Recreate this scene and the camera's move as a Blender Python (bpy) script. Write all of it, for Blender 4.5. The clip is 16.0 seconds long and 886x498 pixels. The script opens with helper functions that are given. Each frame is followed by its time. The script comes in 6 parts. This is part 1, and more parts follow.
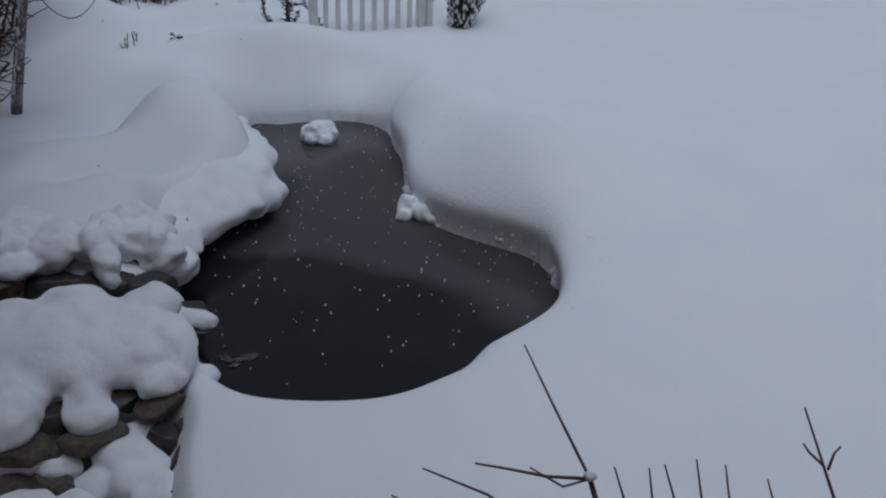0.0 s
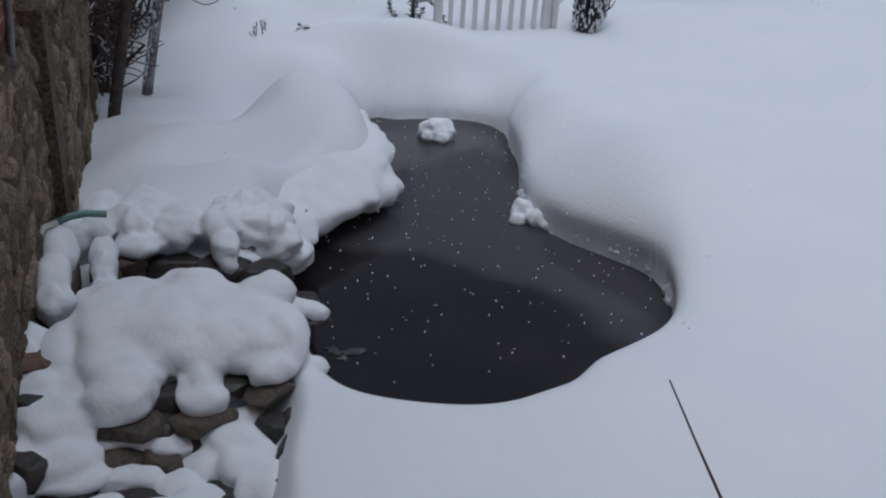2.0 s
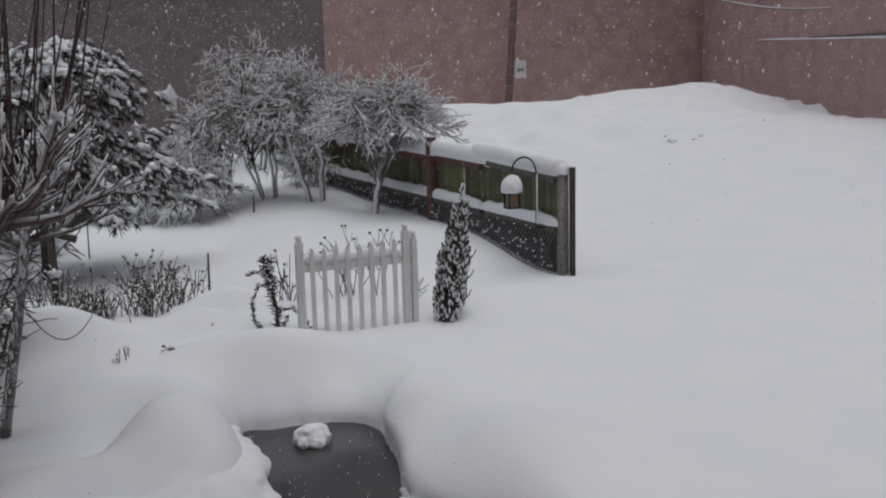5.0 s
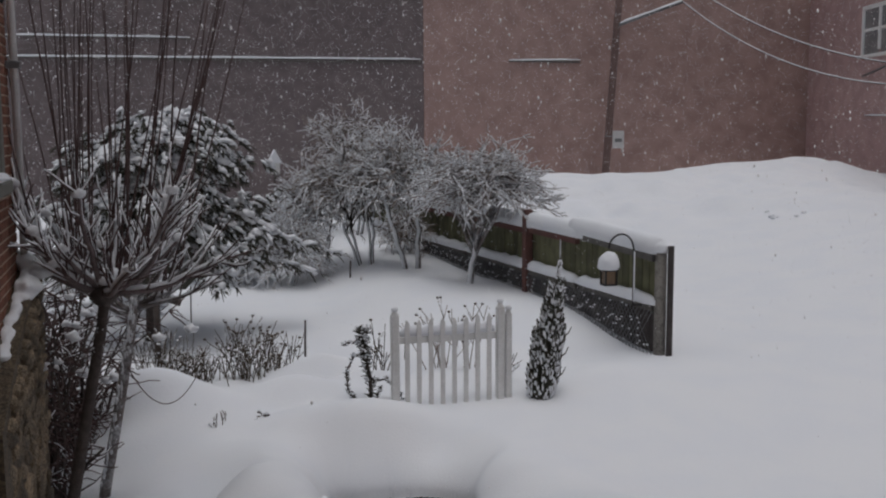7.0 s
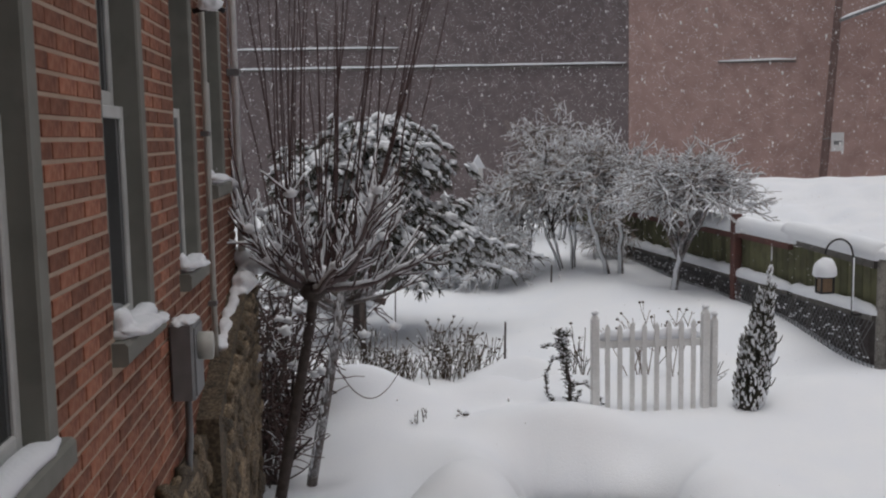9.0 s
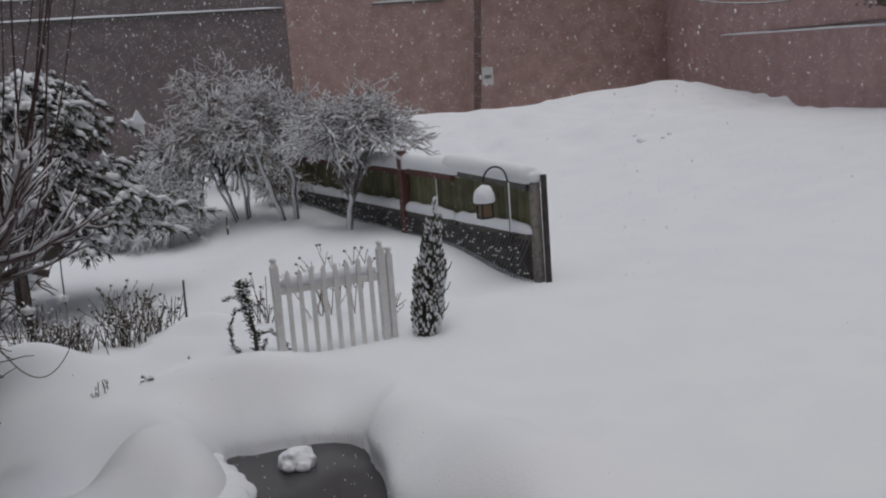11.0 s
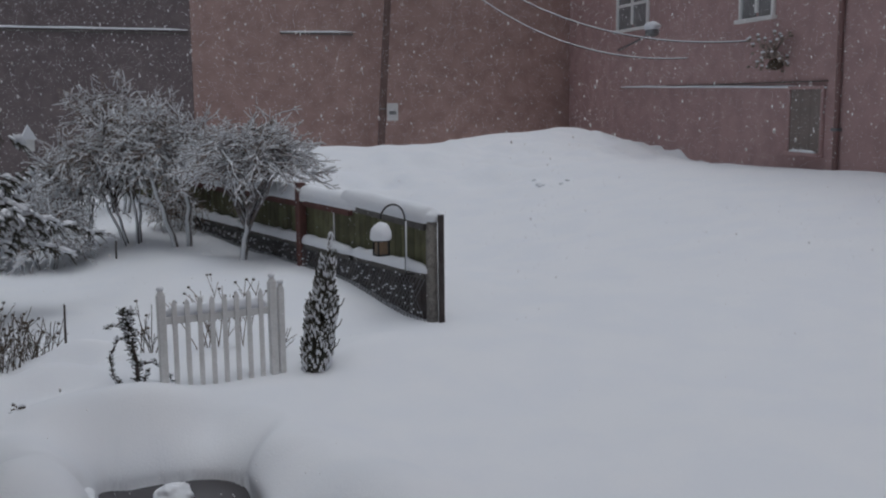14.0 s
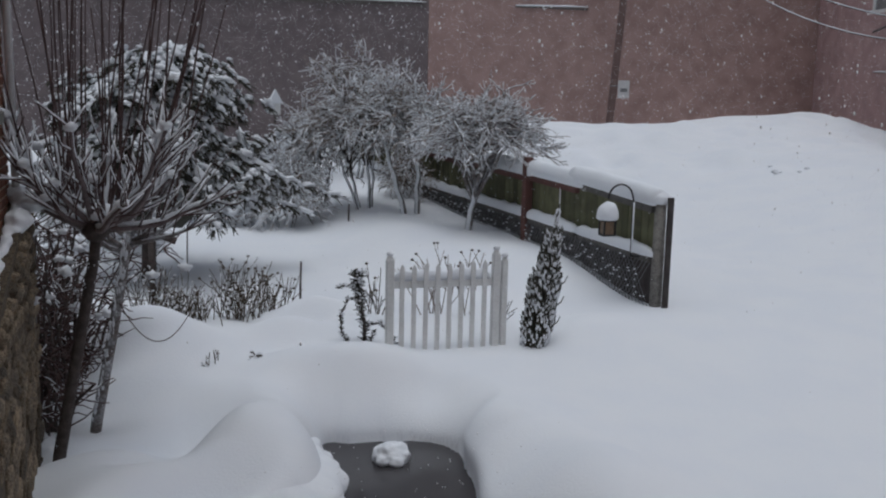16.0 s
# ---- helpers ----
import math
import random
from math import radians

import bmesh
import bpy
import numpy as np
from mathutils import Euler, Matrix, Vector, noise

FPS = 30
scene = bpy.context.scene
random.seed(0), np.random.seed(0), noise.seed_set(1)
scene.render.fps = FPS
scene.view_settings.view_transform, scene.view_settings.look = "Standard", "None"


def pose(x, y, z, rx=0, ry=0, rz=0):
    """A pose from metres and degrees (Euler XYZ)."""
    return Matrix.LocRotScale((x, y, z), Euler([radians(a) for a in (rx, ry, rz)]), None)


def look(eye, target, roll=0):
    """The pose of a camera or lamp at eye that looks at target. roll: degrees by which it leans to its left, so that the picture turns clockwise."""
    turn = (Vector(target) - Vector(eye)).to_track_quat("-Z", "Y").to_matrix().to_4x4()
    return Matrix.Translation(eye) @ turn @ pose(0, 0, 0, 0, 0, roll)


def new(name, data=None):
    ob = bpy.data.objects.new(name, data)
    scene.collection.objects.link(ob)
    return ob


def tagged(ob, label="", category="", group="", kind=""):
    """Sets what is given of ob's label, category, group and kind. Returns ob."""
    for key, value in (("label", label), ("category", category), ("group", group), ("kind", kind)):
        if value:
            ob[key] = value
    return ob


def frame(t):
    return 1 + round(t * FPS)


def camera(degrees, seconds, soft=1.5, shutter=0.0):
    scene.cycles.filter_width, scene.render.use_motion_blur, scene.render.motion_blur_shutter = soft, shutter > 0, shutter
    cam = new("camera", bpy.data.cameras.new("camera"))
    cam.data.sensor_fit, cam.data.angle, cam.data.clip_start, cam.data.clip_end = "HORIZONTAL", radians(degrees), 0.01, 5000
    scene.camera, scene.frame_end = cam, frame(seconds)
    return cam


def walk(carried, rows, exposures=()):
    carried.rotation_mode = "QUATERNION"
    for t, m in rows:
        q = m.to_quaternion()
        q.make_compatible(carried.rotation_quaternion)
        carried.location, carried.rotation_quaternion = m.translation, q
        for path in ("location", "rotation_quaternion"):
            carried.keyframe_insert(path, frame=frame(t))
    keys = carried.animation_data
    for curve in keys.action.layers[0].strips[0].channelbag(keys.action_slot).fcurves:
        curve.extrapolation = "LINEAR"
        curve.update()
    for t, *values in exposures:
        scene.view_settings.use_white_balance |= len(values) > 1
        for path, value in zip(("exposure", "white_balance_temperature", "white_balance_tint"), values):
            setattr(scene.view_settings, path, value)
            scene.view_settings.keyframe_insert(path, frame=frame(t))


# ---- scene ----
cam = camera(47.7, 16.0, soft=2.1)
PATH = [
    (0, (0.048, -0.352, 2.506), (0.687, 1.32, 1.614), 1.9),
    (0.5, (-0.01, -0.305, 2.525), (0.422, 1.438, 1.646), 0.5),
    (1, (-0.009, -0.28, 2.527), (0.366, 1.491, 1.675), 1.2),
    (1.5, (-0.013, -0.273, 2.521), (0.406, 1.465, 1.626), 2.6),
    (2, (-0.016, -0.271, 2.516), (0.434, 1.455, 1.612), 3.2),
    (2.5, (-0.011, -0.292, 2.522), (0.48, 1.43, 1.632), 2.9),
    (3, (-0.006, -0.308, 2.526), (0.485, 1.431, 1.668), 2.5),
    (3.5, (-0.003, -0.309, 2.529), (0.479, 1.433, 1.673), 1.9),
    (4, (0.015, -0.31, 2.55), (0.569, 1.456, 1.791), 0.5),
    (4.2, (0.020, -0.309, 2.562), (0.674, 1.461, 1.901), -1.5),
    (6.3, (-0.001, -0.272, 2.714), (0.725, 1.575, 2.462), -1.0),
    (6.5, (-0.005, -0.271, 2.726), (0.673, 1.593, 2.475), -0.8),
    (7, (-0.029, -0.285, 2.743), (0.534, 1.62, 2.502), -0.3),
    (7.5, (-0.033, -0.284, 2.731), (0.375, 1.662, 2.518), 0.5),
    (8, (-0.022, -0.264, 2.691), (0.181, 1.718, 2.517), 0.0),
    (8.2, (-0.017, -0.264, 2.690), (0.105, 1.725, 2.521), -0.1),
    (10.3, (0.013, -0.270, 2.685), (0.492, 1.638, 2.323), -4.3),
    (10.5, (0.018, -0.272, 2.684), (0.592, 1.609, 2.322), -4.2),
    (11, (0.044, -0.305, 2.68), (0.813, 1.508, 2.326), -4.3),
    (11.5, (0.095, -0.332, 2.712), (1.069, 1.397, 2.458), -3.5),
    (12, (0.112, -0.322, 2.711), (1.124, 1.383, 2.451), -3.2),
    (12.5, (0.109, -0.303, 2.717), (1.127, 1.399, 2.459), -2.6),
    (13, (0.121, -0.316, 2.71), (1.149, 1.379, 2.448), -3.0),
    (13.5, (0.11, -0.312, 2.708), (1.121, 1.389, 2.418), -1.6),
    (14, (0.098, -0.289, 2.712), (1.055, 1.443, 2.417), -0.6),
    (14.5, (0.06, -0.297, 2.73), (0.895, 1.503, 2.478), -1.0),
    (15, (0.038, -0.261, 2.735), (0.715, 1.609, 2.521), -0.6),
    (15.5, (0.028, -0.244, 2.733), (0.624, 1.653, 2.515), -0.0),
    (16, (0.028, -0.231, 2.721), (0.585, 1.658, 2.375), 1.3),
]
EXPOSURES = [
    (0, -0.67, 5470, 8), (0.5, -0.51, 5500, 8), (1.5, -0.33, 5520, 8), (2.5, -0.28, 5600, 8), (3.5, -0.24, 6030, 8), (4.2, -0.25, 6250, 9),
    (6.5, -0.53, 6280, 11), (7.5, -0.36, 6350, 11), (8, -0.10, 6450, 10), (10.5, -0.24, 6300, 10), (11.1, -0.44, 6280, 10), (12.5, -0.52, 6220, 10), (14, -0.61, 5950, 9), (15, -0.55, 5920, 9), (16, -0.39, 5900, 8),
]
walk(cam, [(t, look(eye, target, roll)) for t, eye, target, roll in PATH], EXPOSURES)

# ---- light ----
world = bpy.data.worlds.new("overcast_sky")
scene.world = world
world.use_nodes = True
wn = world.node_tree
sky = wn.nodes.new("ShaderNodeTexSky")
sky.sky_type = "NISHITA"
sky.sun_disc = False
sky.sun_elevation, sky.sun_rotation = radians(82), radians(172)
sky.dust_density, sky.air_density = 6.0, 1.0
hs = wn.nodes.new("ShaderNodeHueSaturation")
hs.inputs["Saturation"].default_value = 0.32
wn.links.new(sky.outputs[0], hs.inputs["Color"])
wn.links.new(hs.outputs[0], wn.nodes["Background"].inputs["Color"])
wn.nodes["Background"].inputs["Strength"].default_value = 0.08
sun_data = bpy.data.lights.new("sun", "SUN")
sun_data.energy, sun_data.angle, sun_data.color = 0.7, radians(45), (1.0, 0.97, 0.94)
sun = new("sun", sun_data)
sun.matrix_world = look((0.8, -1.2, 17), (0, 0, 0))


# ---- materials ----
def material(name, color, rough=0.8, metal=0.0, spots=None, scale=8.0, mix=0.5, bump=0.0, bump_scale=40.0, fine=None, spec=0.5):
    """A surface with variation at two scales: spots is the second colour, fine the third, bump in metres."""
    m = bpy.data.materials.new(name)
    m.use_nodes = True
    n, l = m.node_tree.nodes, m.node_tree.links
    b = n["Principled BSDF"]
    b.inputs["Roughness"].default_value, b.inputs["Metallic"].default_value = rough, metal
    b.inputs["Specular IOR Level"].default_value = spec
    co = n.new("ShaderNodeTexCoord")
    last = None
    rgb = n.new("ShaderNodeRGB")
    rgb.outputs[0].default_value = (*color, 1)
    last = rgb.outputs[0]
    for c, s, k in ((spots, scale, mix), (fine, scale * 6, mix * 0.7)):
        if c is None:
            continue
        t = n.new("ShaderNodeTexNoise")
        t.inputs["Scale"].default_value, t.inputs["Detail"].default_value = s, 5
        l.new(co.outputs["Object"], t.inputs["Vector"])
        r = n.new("ShaderNodeMapRange")
        r.inputs["From Min"].default_value, r.inputs["From Max"].default_value = 0.42, 0.62
        r.inputs["To Max"].default_value = k
        l.new(t.outputs["Fac"], r.inputs["Value"])
        x = n.new("ShaderNodeMix")
        x.data_type = "RGBA"
        l.new(r.outputs[0], x.inputs["Factor"])
        l.new(last, x.inputs["A"])
        x.inputs["B"].default_value = (*c, 1)
        last = x.outputs["Result"]
    l.new(last, b.inputs["Base Color"])
    if bump:
        t = n.new("ShaderNodeTexNoise")
        t.inputs["Scale"].default_value, t.inputs["Detail"].default_value = bump_scale, 6
        l.new(co.outputs["Object"], t.inputs["Vector"])
        u = n.new("ShaderNodeBump")
        u.inputs["Distance"].default_value, u.inputs["Strength"].default_value = bump, 0.7
        l.new(t.outputs["Fac"], u.inputs["Height"])
        l.new(u.outputs[0], b.inputs["Normal"])
    return m


def per_piece(m, amount=0.25):
    """Lets alike pieces differ in brightness."""
    n, l = m.node_tree.nodes, m.node_tree.links
    b = n["Principled BSDF"]
    src = b.inputs["Base Color"].links[0].from_socket
    info = n.new("ShaderNodeObjectInfo")
    r = n.new("ShaderNodeMapRange")
    r.inputs["To Min"].default_value, r.inputs["To Max"].default_value = 1 - amount, 1 + amount
    l.new(info.outputs["Random"], r.inputs["Value"])
    h = n.new("ShaderNodeHueSaturation")
    l.new(r.outputs[0], h.inputs["Value"])
    l.new(src, h.inputs["Color"])
    l.new(h.outputs[0], b.inputs["Base Color"])
    return m


SNOW = material("snow", (0.83, 0.85, 0.88), 0.85, spots=(0.79, 0.82, 0.87), scale=1.3, mix=0.6, bump=0.004, bump_scale=55, spec=0.2)
SNOW_CRUMB = material("crumbly_snow", (0.83, 0.85, 0.88), 0.9, spots=(0.77, 0.8, 0.84), scale=6, mix=0.6, bump=0.007, bump_scale=30, spec=0.2)
SNOW_DRY = material("clinging_snow", (0.82, 0.84, 0.87), 0.9, spots=(0.7, 0.73, 0.77), scale=30, mix=0.5, bump=0.006, bump_scale=60, spec=0.2)
BARK = material("dark_bark", (0.075, 0.06, 0.054), 0.9, spots=(0.14, 0.115, 0.105), scale=18, bump=0.01, bump_scale=45, fine=(0.02, 0.017, 0.015))
BARK_PALE = material("pale_bark", (0.2, 0.175, 0.165), 0.9, spots=(0.52, 0.53, 0.55), scale=9, mix=0.85, bump=0.006, bump_scale=50, fine=(0.06, 0.05, 0.045))
LIMB_BARK = material("pinkish_limb_bark", (0.19, 0.15, 0.148), 0.85, spots=(0.25, 0.21, 0.21), scale=16, mix=0.7, bump=0.004, bump_scale=50, fine=(0.06, 0.045, 0.043))
TWIG = material("twig_bark", (0.075, 0.045, 0.042), 0.8, spots=(0.13, 0.08, 0.075), scale=25, bump=0.002)
FROSTED = material("frosted_twig", (0.22, 0.17, 0.14), 0.9, spots=(0.46, 0.42, 0.39), scale=14, mix=0.5)
NEEDLES = material("evergreen_needles", (0.065, 0.066, 0.05), 0.8, spots=(0.12, 0.1, 0.075), scale=14, fine=(0.025, 0.028, 0.02))
DRY_STALK = material("dry_stalk", (0.11, 0.085, 0.06), 0.9, spots=(0.05, 0.04, 0.035), scale=20)
POLE_WOOD = material("brown_pole_wood", (0.15, 0.1, 0.09), 0.9, spots=(0.19, 0.13, 0.12), scale=3, bump=0.005)
RUST = material("rust_brown_paint", (0.26, 0.16, 0.15), 0.85, spots=(0.21, 0.13, 0.12), scale=3)
WHITE_PAINT = material("white_paint", (0.8, 0.8, 0.79), 0.55, spots=(0.7, 0.7, 0.68), scale=7, bump=0.001, fine=(0.6, 0.6, 0.58))
POST_WOOD = material("grey_post_wood", (0.19, 0.175, 0.155), 0.9, spots=(0.1, 0.09, 0.08), scale=14, mix=0.8, bump=0.006, bump_scale=30, fine=(0.34, 0.33, 0.31))
GREY_WOOD = material("weathered_wood", (0.13, 0.12, 0.11), 0.85, spots=(0.07, 0.065, 0.06), scale=10, bump=0.004, fine=(0.2, 0.19, 0.18))
MOSSY = per_piece(material("mossy_boards", (0.135, 0.135, 0.072), 0.9, spots=(0.06, 0.055, 0.04), scale=5, bump=0.003, fine=(0.13, 0.13, 0.07)), 0.3)
RED_WOOD = material("red_stained_wood", (0.15, 0.068, 0.058), 0.85, spots=(0.09, 0.055, 0.05), scale=8, bump=0.003)
DARK_WOOD = per_piece(material("dark_boards", (0.06, 0.05, 0.048), 0.9, spots=(0.1, 0.09, 0.085), scale=9, bump=0.004), 0.3)
ROCK = material("field_stone", (0.09, 0.073, 0.057), 0.85, spots=(0.04, 0.034, 0.03), scale=7, bump=0.012, bump_scale=22, fine=(0.18, 0.145, 0.11))
ROCK_RED = material("red_sandstone", (0.14, 0.085, 0.065), 0.85, spots=(0.09, 0.065, 0.06), scale=7, bump=0.012, bump_scale=22, fine=(0.26, 0.17, 0.13))
WET_GAP_ROCK = material("wet_and_gap_dark_stone", (0.035, 0.032, 0.03), 0.45, spots=(0.07, 0.06, 0.05), scale=9, bump=0.01, bump_scale=25)
MORTAR = material("mortar", (0.5, 0.39, 0.3), 0.95, spots=(0.42, 0.31, 0.23), scale=6, bump=0.003)
BRICK = per_piece(material("brick", (0.27, 0.1, 0.055), 0.9, spots=(0.15, 0.055, 0.036), scale=6, mix=0.75, bump=0.005, bump_scale=30, fine=(0.4, 0.19, 0.12)), 0.38)
RUBBLE = per_piece(material("rubble_stone", (0.16, 0.117, 0.073), 0.9, spots=(0.028, 0.021, 0.015), scale=2.6, mix=0.85, bump=0.05, bump_scale=5, fine=(0.38, 0.3, 0.2)), 0.5)
RUBBLE_MORTAR = material("rubble_mortar", (0.075, 0.055, 0.038), 0.95, spots=(0.03, 0.024, 0.02), scale=9, mix=0.8, bump=0.015, bump_scale=20, fine=(0.2, 0.16, 0.1))
TRIM = material("grey_window_trim", (0.21, 0.21, 0.185), 0.7, spots=(0.15, 0.15, 0.13), scale=8, bump=0.001)
SASH = material("pale_sash_paint", (0.58, 0.59, 0.57), 0.6, spots=(0.46, 0.47, 0.45), scale=9)
GREY_METAL = material("grey_metal", (0.22, 0.225, 0.23), 0.45, metal=0.4, spots=(0.16, 0.165, 0.17), scale=9)
BLACK_IRON = material("black_iron", (0.03, 0.03, 0.032), 0.5, metal=0.6, spots=(0.06, 0.05, 0.045), scale=30)
RUBBER_GREEN = material("green_rubber", (0.13, 0.24, 0.21), 0.5, spots=(0.2, 0.3, 0.27), scale=20)
RUBBER_PALE = material("pale_plastic", (0.5, 0.5, 0.46), 0.5, spots=(0.4, 0.4, 0.36), scale=15)
FAR_BRICK = material("far_brick_paint", (0.38, 0.26, 0.235), 0.95, spots=(0.44, 0.305, 0.275), scale=0.35, mix=0.6, bump=0.01, bump_scale=9, fine=(0.24, 0.155, 0.145))
FAR_DARK = material("far_dark_cladding", (0.175, 0.144, 0.146), 0.95, spots=(0.21, 0.174, 0.174), scale=0.5, mix=0.6, bump=0.01, bump_scale=9, fine=(0.105, 0.09, 0.09))
PALE_SIGN = material("pale_sign", (0.6, 0.6, 0.6), 0.6, spots=(0.5, 0.5, 0.5), scale=4)
DULL_GREEN = material("dull_green_door", (0.24, 0.2, 0.18), 0.7, spots=(0.2, 0.17, 0.15), scale=3)
INSIDE = material("dark_room", (0.02, 0.02, 0.022), 0.9, spots=(0.03, 0.03, 0.03), scale=2)
AMBER = material("lantern_glass", (0.19, 0.12, 0.06), 0.3, spots=(0.12, 0.08, 0.05), scale=20)
GLASS = material("window_glass", (0.035, 0.038, 0.042), 0.06, spots=(0.05, 0.053, 0.058), scale=2)


def water_material():
    """Dark pond water, turning paler grey past a wavering arc towards its far bank."""
    m = material("pond_water", (0.012, 0.011, 0.012), 0.12, spots=(0.026, 0.02, 0.021), scale=2.0, bump=0.0015, bump_scale=14)
    n, l = m.node_tree.nodes, m.node_tree.links
    b = n["Principled BSDF"]
    b.inputs["IOR"].default_value = 1.33
    src = b.inputs["Base Color"].links[0].from_socket
    co = n.new("ShaderNodeTexCoord")
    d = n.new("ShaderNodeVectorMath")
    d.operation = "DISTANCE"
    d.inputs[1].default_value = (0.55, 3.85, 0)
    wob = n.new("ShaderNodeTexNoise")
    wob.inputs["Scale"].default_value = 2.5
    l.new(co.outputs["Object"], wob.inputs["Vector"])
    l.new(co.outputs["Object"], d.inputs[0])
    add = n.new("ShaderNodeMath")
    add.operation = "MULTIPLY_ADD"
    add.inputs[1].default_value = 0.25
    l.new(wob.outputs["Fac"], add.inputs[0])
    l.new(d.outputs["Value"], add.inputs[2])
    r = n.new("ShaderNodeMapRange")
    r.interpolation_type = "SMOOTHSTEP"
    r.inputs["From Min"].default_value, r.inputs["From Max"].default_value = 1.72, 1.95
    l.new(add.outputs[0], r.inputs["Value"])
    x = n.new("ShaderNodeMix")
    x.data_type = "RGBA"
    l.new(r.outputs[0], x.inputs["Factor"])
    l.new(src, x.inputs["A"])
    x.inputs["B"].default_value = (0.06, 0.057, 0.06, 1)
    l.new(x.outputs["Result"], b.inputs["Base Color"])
    return m


# FAR_BRICK made brighter, to offset the shade that falls on the side wing
FAR_WING = material("far_brick_lightened", (0.45, 0.305, 0.295), 0.95, spots=(0.52, 0.36, 0.345), scale=0.4, mix=0.6, bump=0.01, bump_scale=9, fine=(0.33, 0.22, 0.21))
# the panes' pale grey stands in for what they reflect
FAR_GLASS = material("far_glass_painted_reflection", (0.2, 0.205, 0.21), 0.25, spots=(0.3, 0.3, 0.3), scale=1.5)
FLAKE = material("snowflake", (0.95, 0.95, 0.96), 0.9, spots=(0.9, 0.91, 0.93), scale=3, spec=0.1)
WATER = water_material()


# ---- mesh helpers ----
def mesh_ob(name, verts, faces, mat, parent=None, label="", smooth=True):
    me = bpy.data.meshes.new(name)
    me.from_pydata([tuple(v) for v in verts], [], faces)
    me.polygons.foreach_set("use_smooth", [smooth] * len(me.polygons))
    me.materials.append(mat)
    ob = new(name, me)
    if parent is not None:
        ob.parent = parent
    if label:
        ob["label"] = label
    return ob


def thing(name, label, category, at=(0, 0, 0), group="", kind=""):
    e = new(name)
    e.empty_display_size = 0.1
    e.location = at
    return tagged(e, label, category, group, kind)


class Build:
    """Collects the vertices and faces of one mesh."""

    def __init__(self):
        self.v, self.f = [], []

    def add(self, v, f):
        k = len(self.v)
        self.v.extend(v)
        self.f.extend([tuple(i + k for i in q) for q in f])
        return self

    def box(self, x0, y0, z0, x1, y1, z1, c=0.0, m=None):
        """A box; c chamfers its four long edges along its longest side."""
        s = [x1 - x0, y1 - y0, z1 - z0]
        a = s.index(max(s))
        o = [i for i in range(3) if i != a]
        lo, hi = (x0, y0, z0), (x1, y1, z1)
        c = min(c, 0.45 * min(s[o[0]], s[o[1]]))
        u0, u1, w0, w1 = lo[o[0]], hi[o[0]], lo[o[1]], hi[o[1]]
        ring = [(u0, w0), (u1, w0), (u1, w1), (u0, w1)] if c <= 0 else [
            (u0 + c, w0), (u1 - c, w0), (u1, w0 + c), (u1, w1 - c), (u1 - c, w1), (u0 + c, w1), (u0, w1 - c), (u0, w0 + c)]
        v = []
        for e in (lo[a], hi[a]):
            for u, w in ring:
                p = [0, 0, 0]
                p[a], p[o[0]], p[o[1]] = e, u, w
                v.append(Vector(p))
        n = len(ring)
        f = [(i, (i + 1) % n, n + (i + 1) % n, n + i) for i in range(n)] + [tuple(range(n - 1, -1, -1)), tuple(range(n, 2 * n))]
        if a == 1:
            f = [tuple(reversed(q)) for q in f]
        if m is not None:
            v = [m @ p for p in v]
        return self.add(v, f)

    def tube(self, pts, r0, r1=None, sides=6, cap=True):
        r1 = r0 if r1 is None else r1
        pts = [Vector(p) for p in pts]
        n = len(pts)
        v = []
        side = None
        for i, p in enumerate(pts):
            d = (pts[min(i + 1, n - 1)] - pts[max(i - 1, 0)]).normalized()
            if side is None:
                side = d.orthogonal().normalized()
            side = (side - d * side.dot(d)).normalized()
            up = d.cross(side)
            r = r0 + (r1 - r0) * i / max(1, n - 1)
            for k in range(sides):
                a = 2 * math.pi * k / sides
                v.append(p + (side * math.cos(a) + up * math.sin(a)) * r)
        f = [(i * sides + k, i * sides + (k + 1) % sides, (i + 1) * sides + (k + 1) % sides, (i + 1) * sides + k)
             for i in range(n - 1) for k in range(sides)]
        if cap:
            f += [tuple(range(sides - 1, -1, -1)), tuple(range((n - 1) * sides, n * sides))]
        return self.add(v, f)

    def blob(self, at, size, rough=0.2, freq=2.0, sub=2, flat=0.0, seed=0.0, m=None):
        """A lumpy ball; flat cuts the underside off at that share of its height."""
        V, F = ICO[sub]
        out = []
        for p in V:
            k = 1 + rough * noise.noise(p * freq + Vector((seed, seed * 1.7, seed * 0.3)))
            q = Vector((p.x * size[0] * k, p.y * size[1] * k, max(p.z * k, -1 + flat) * size[2]))
            if m is not None:
                q = m @ q
            out.append(q + Vector(at))
        return self.add(out, F)

    def ob(self, name, mat, parent=None, label="", smooth=True):
        return mesh_ob(name, self.v, self.f, mat, parent, label, smooth)


def _ico(sub):
    b = bmesh.new()
    bmesh.ops.create_icosphere(b, subdivisions=sub, radius=1)
    b.verts.index_update()
    r = [v.co.copy() for v in b.verts], [tuple(v.index for v in f.verts) for f in b.faces]
    b.free()
    return r


ICO = {s: _ico(s) for s in (1, 2, 3, 4)}
rnd = random.Random(5)


def smooth01(x, a, b):
    t = np.clip((x - a) / (b - a), 0, 1)
    return t * t * (3 - 2 * t)


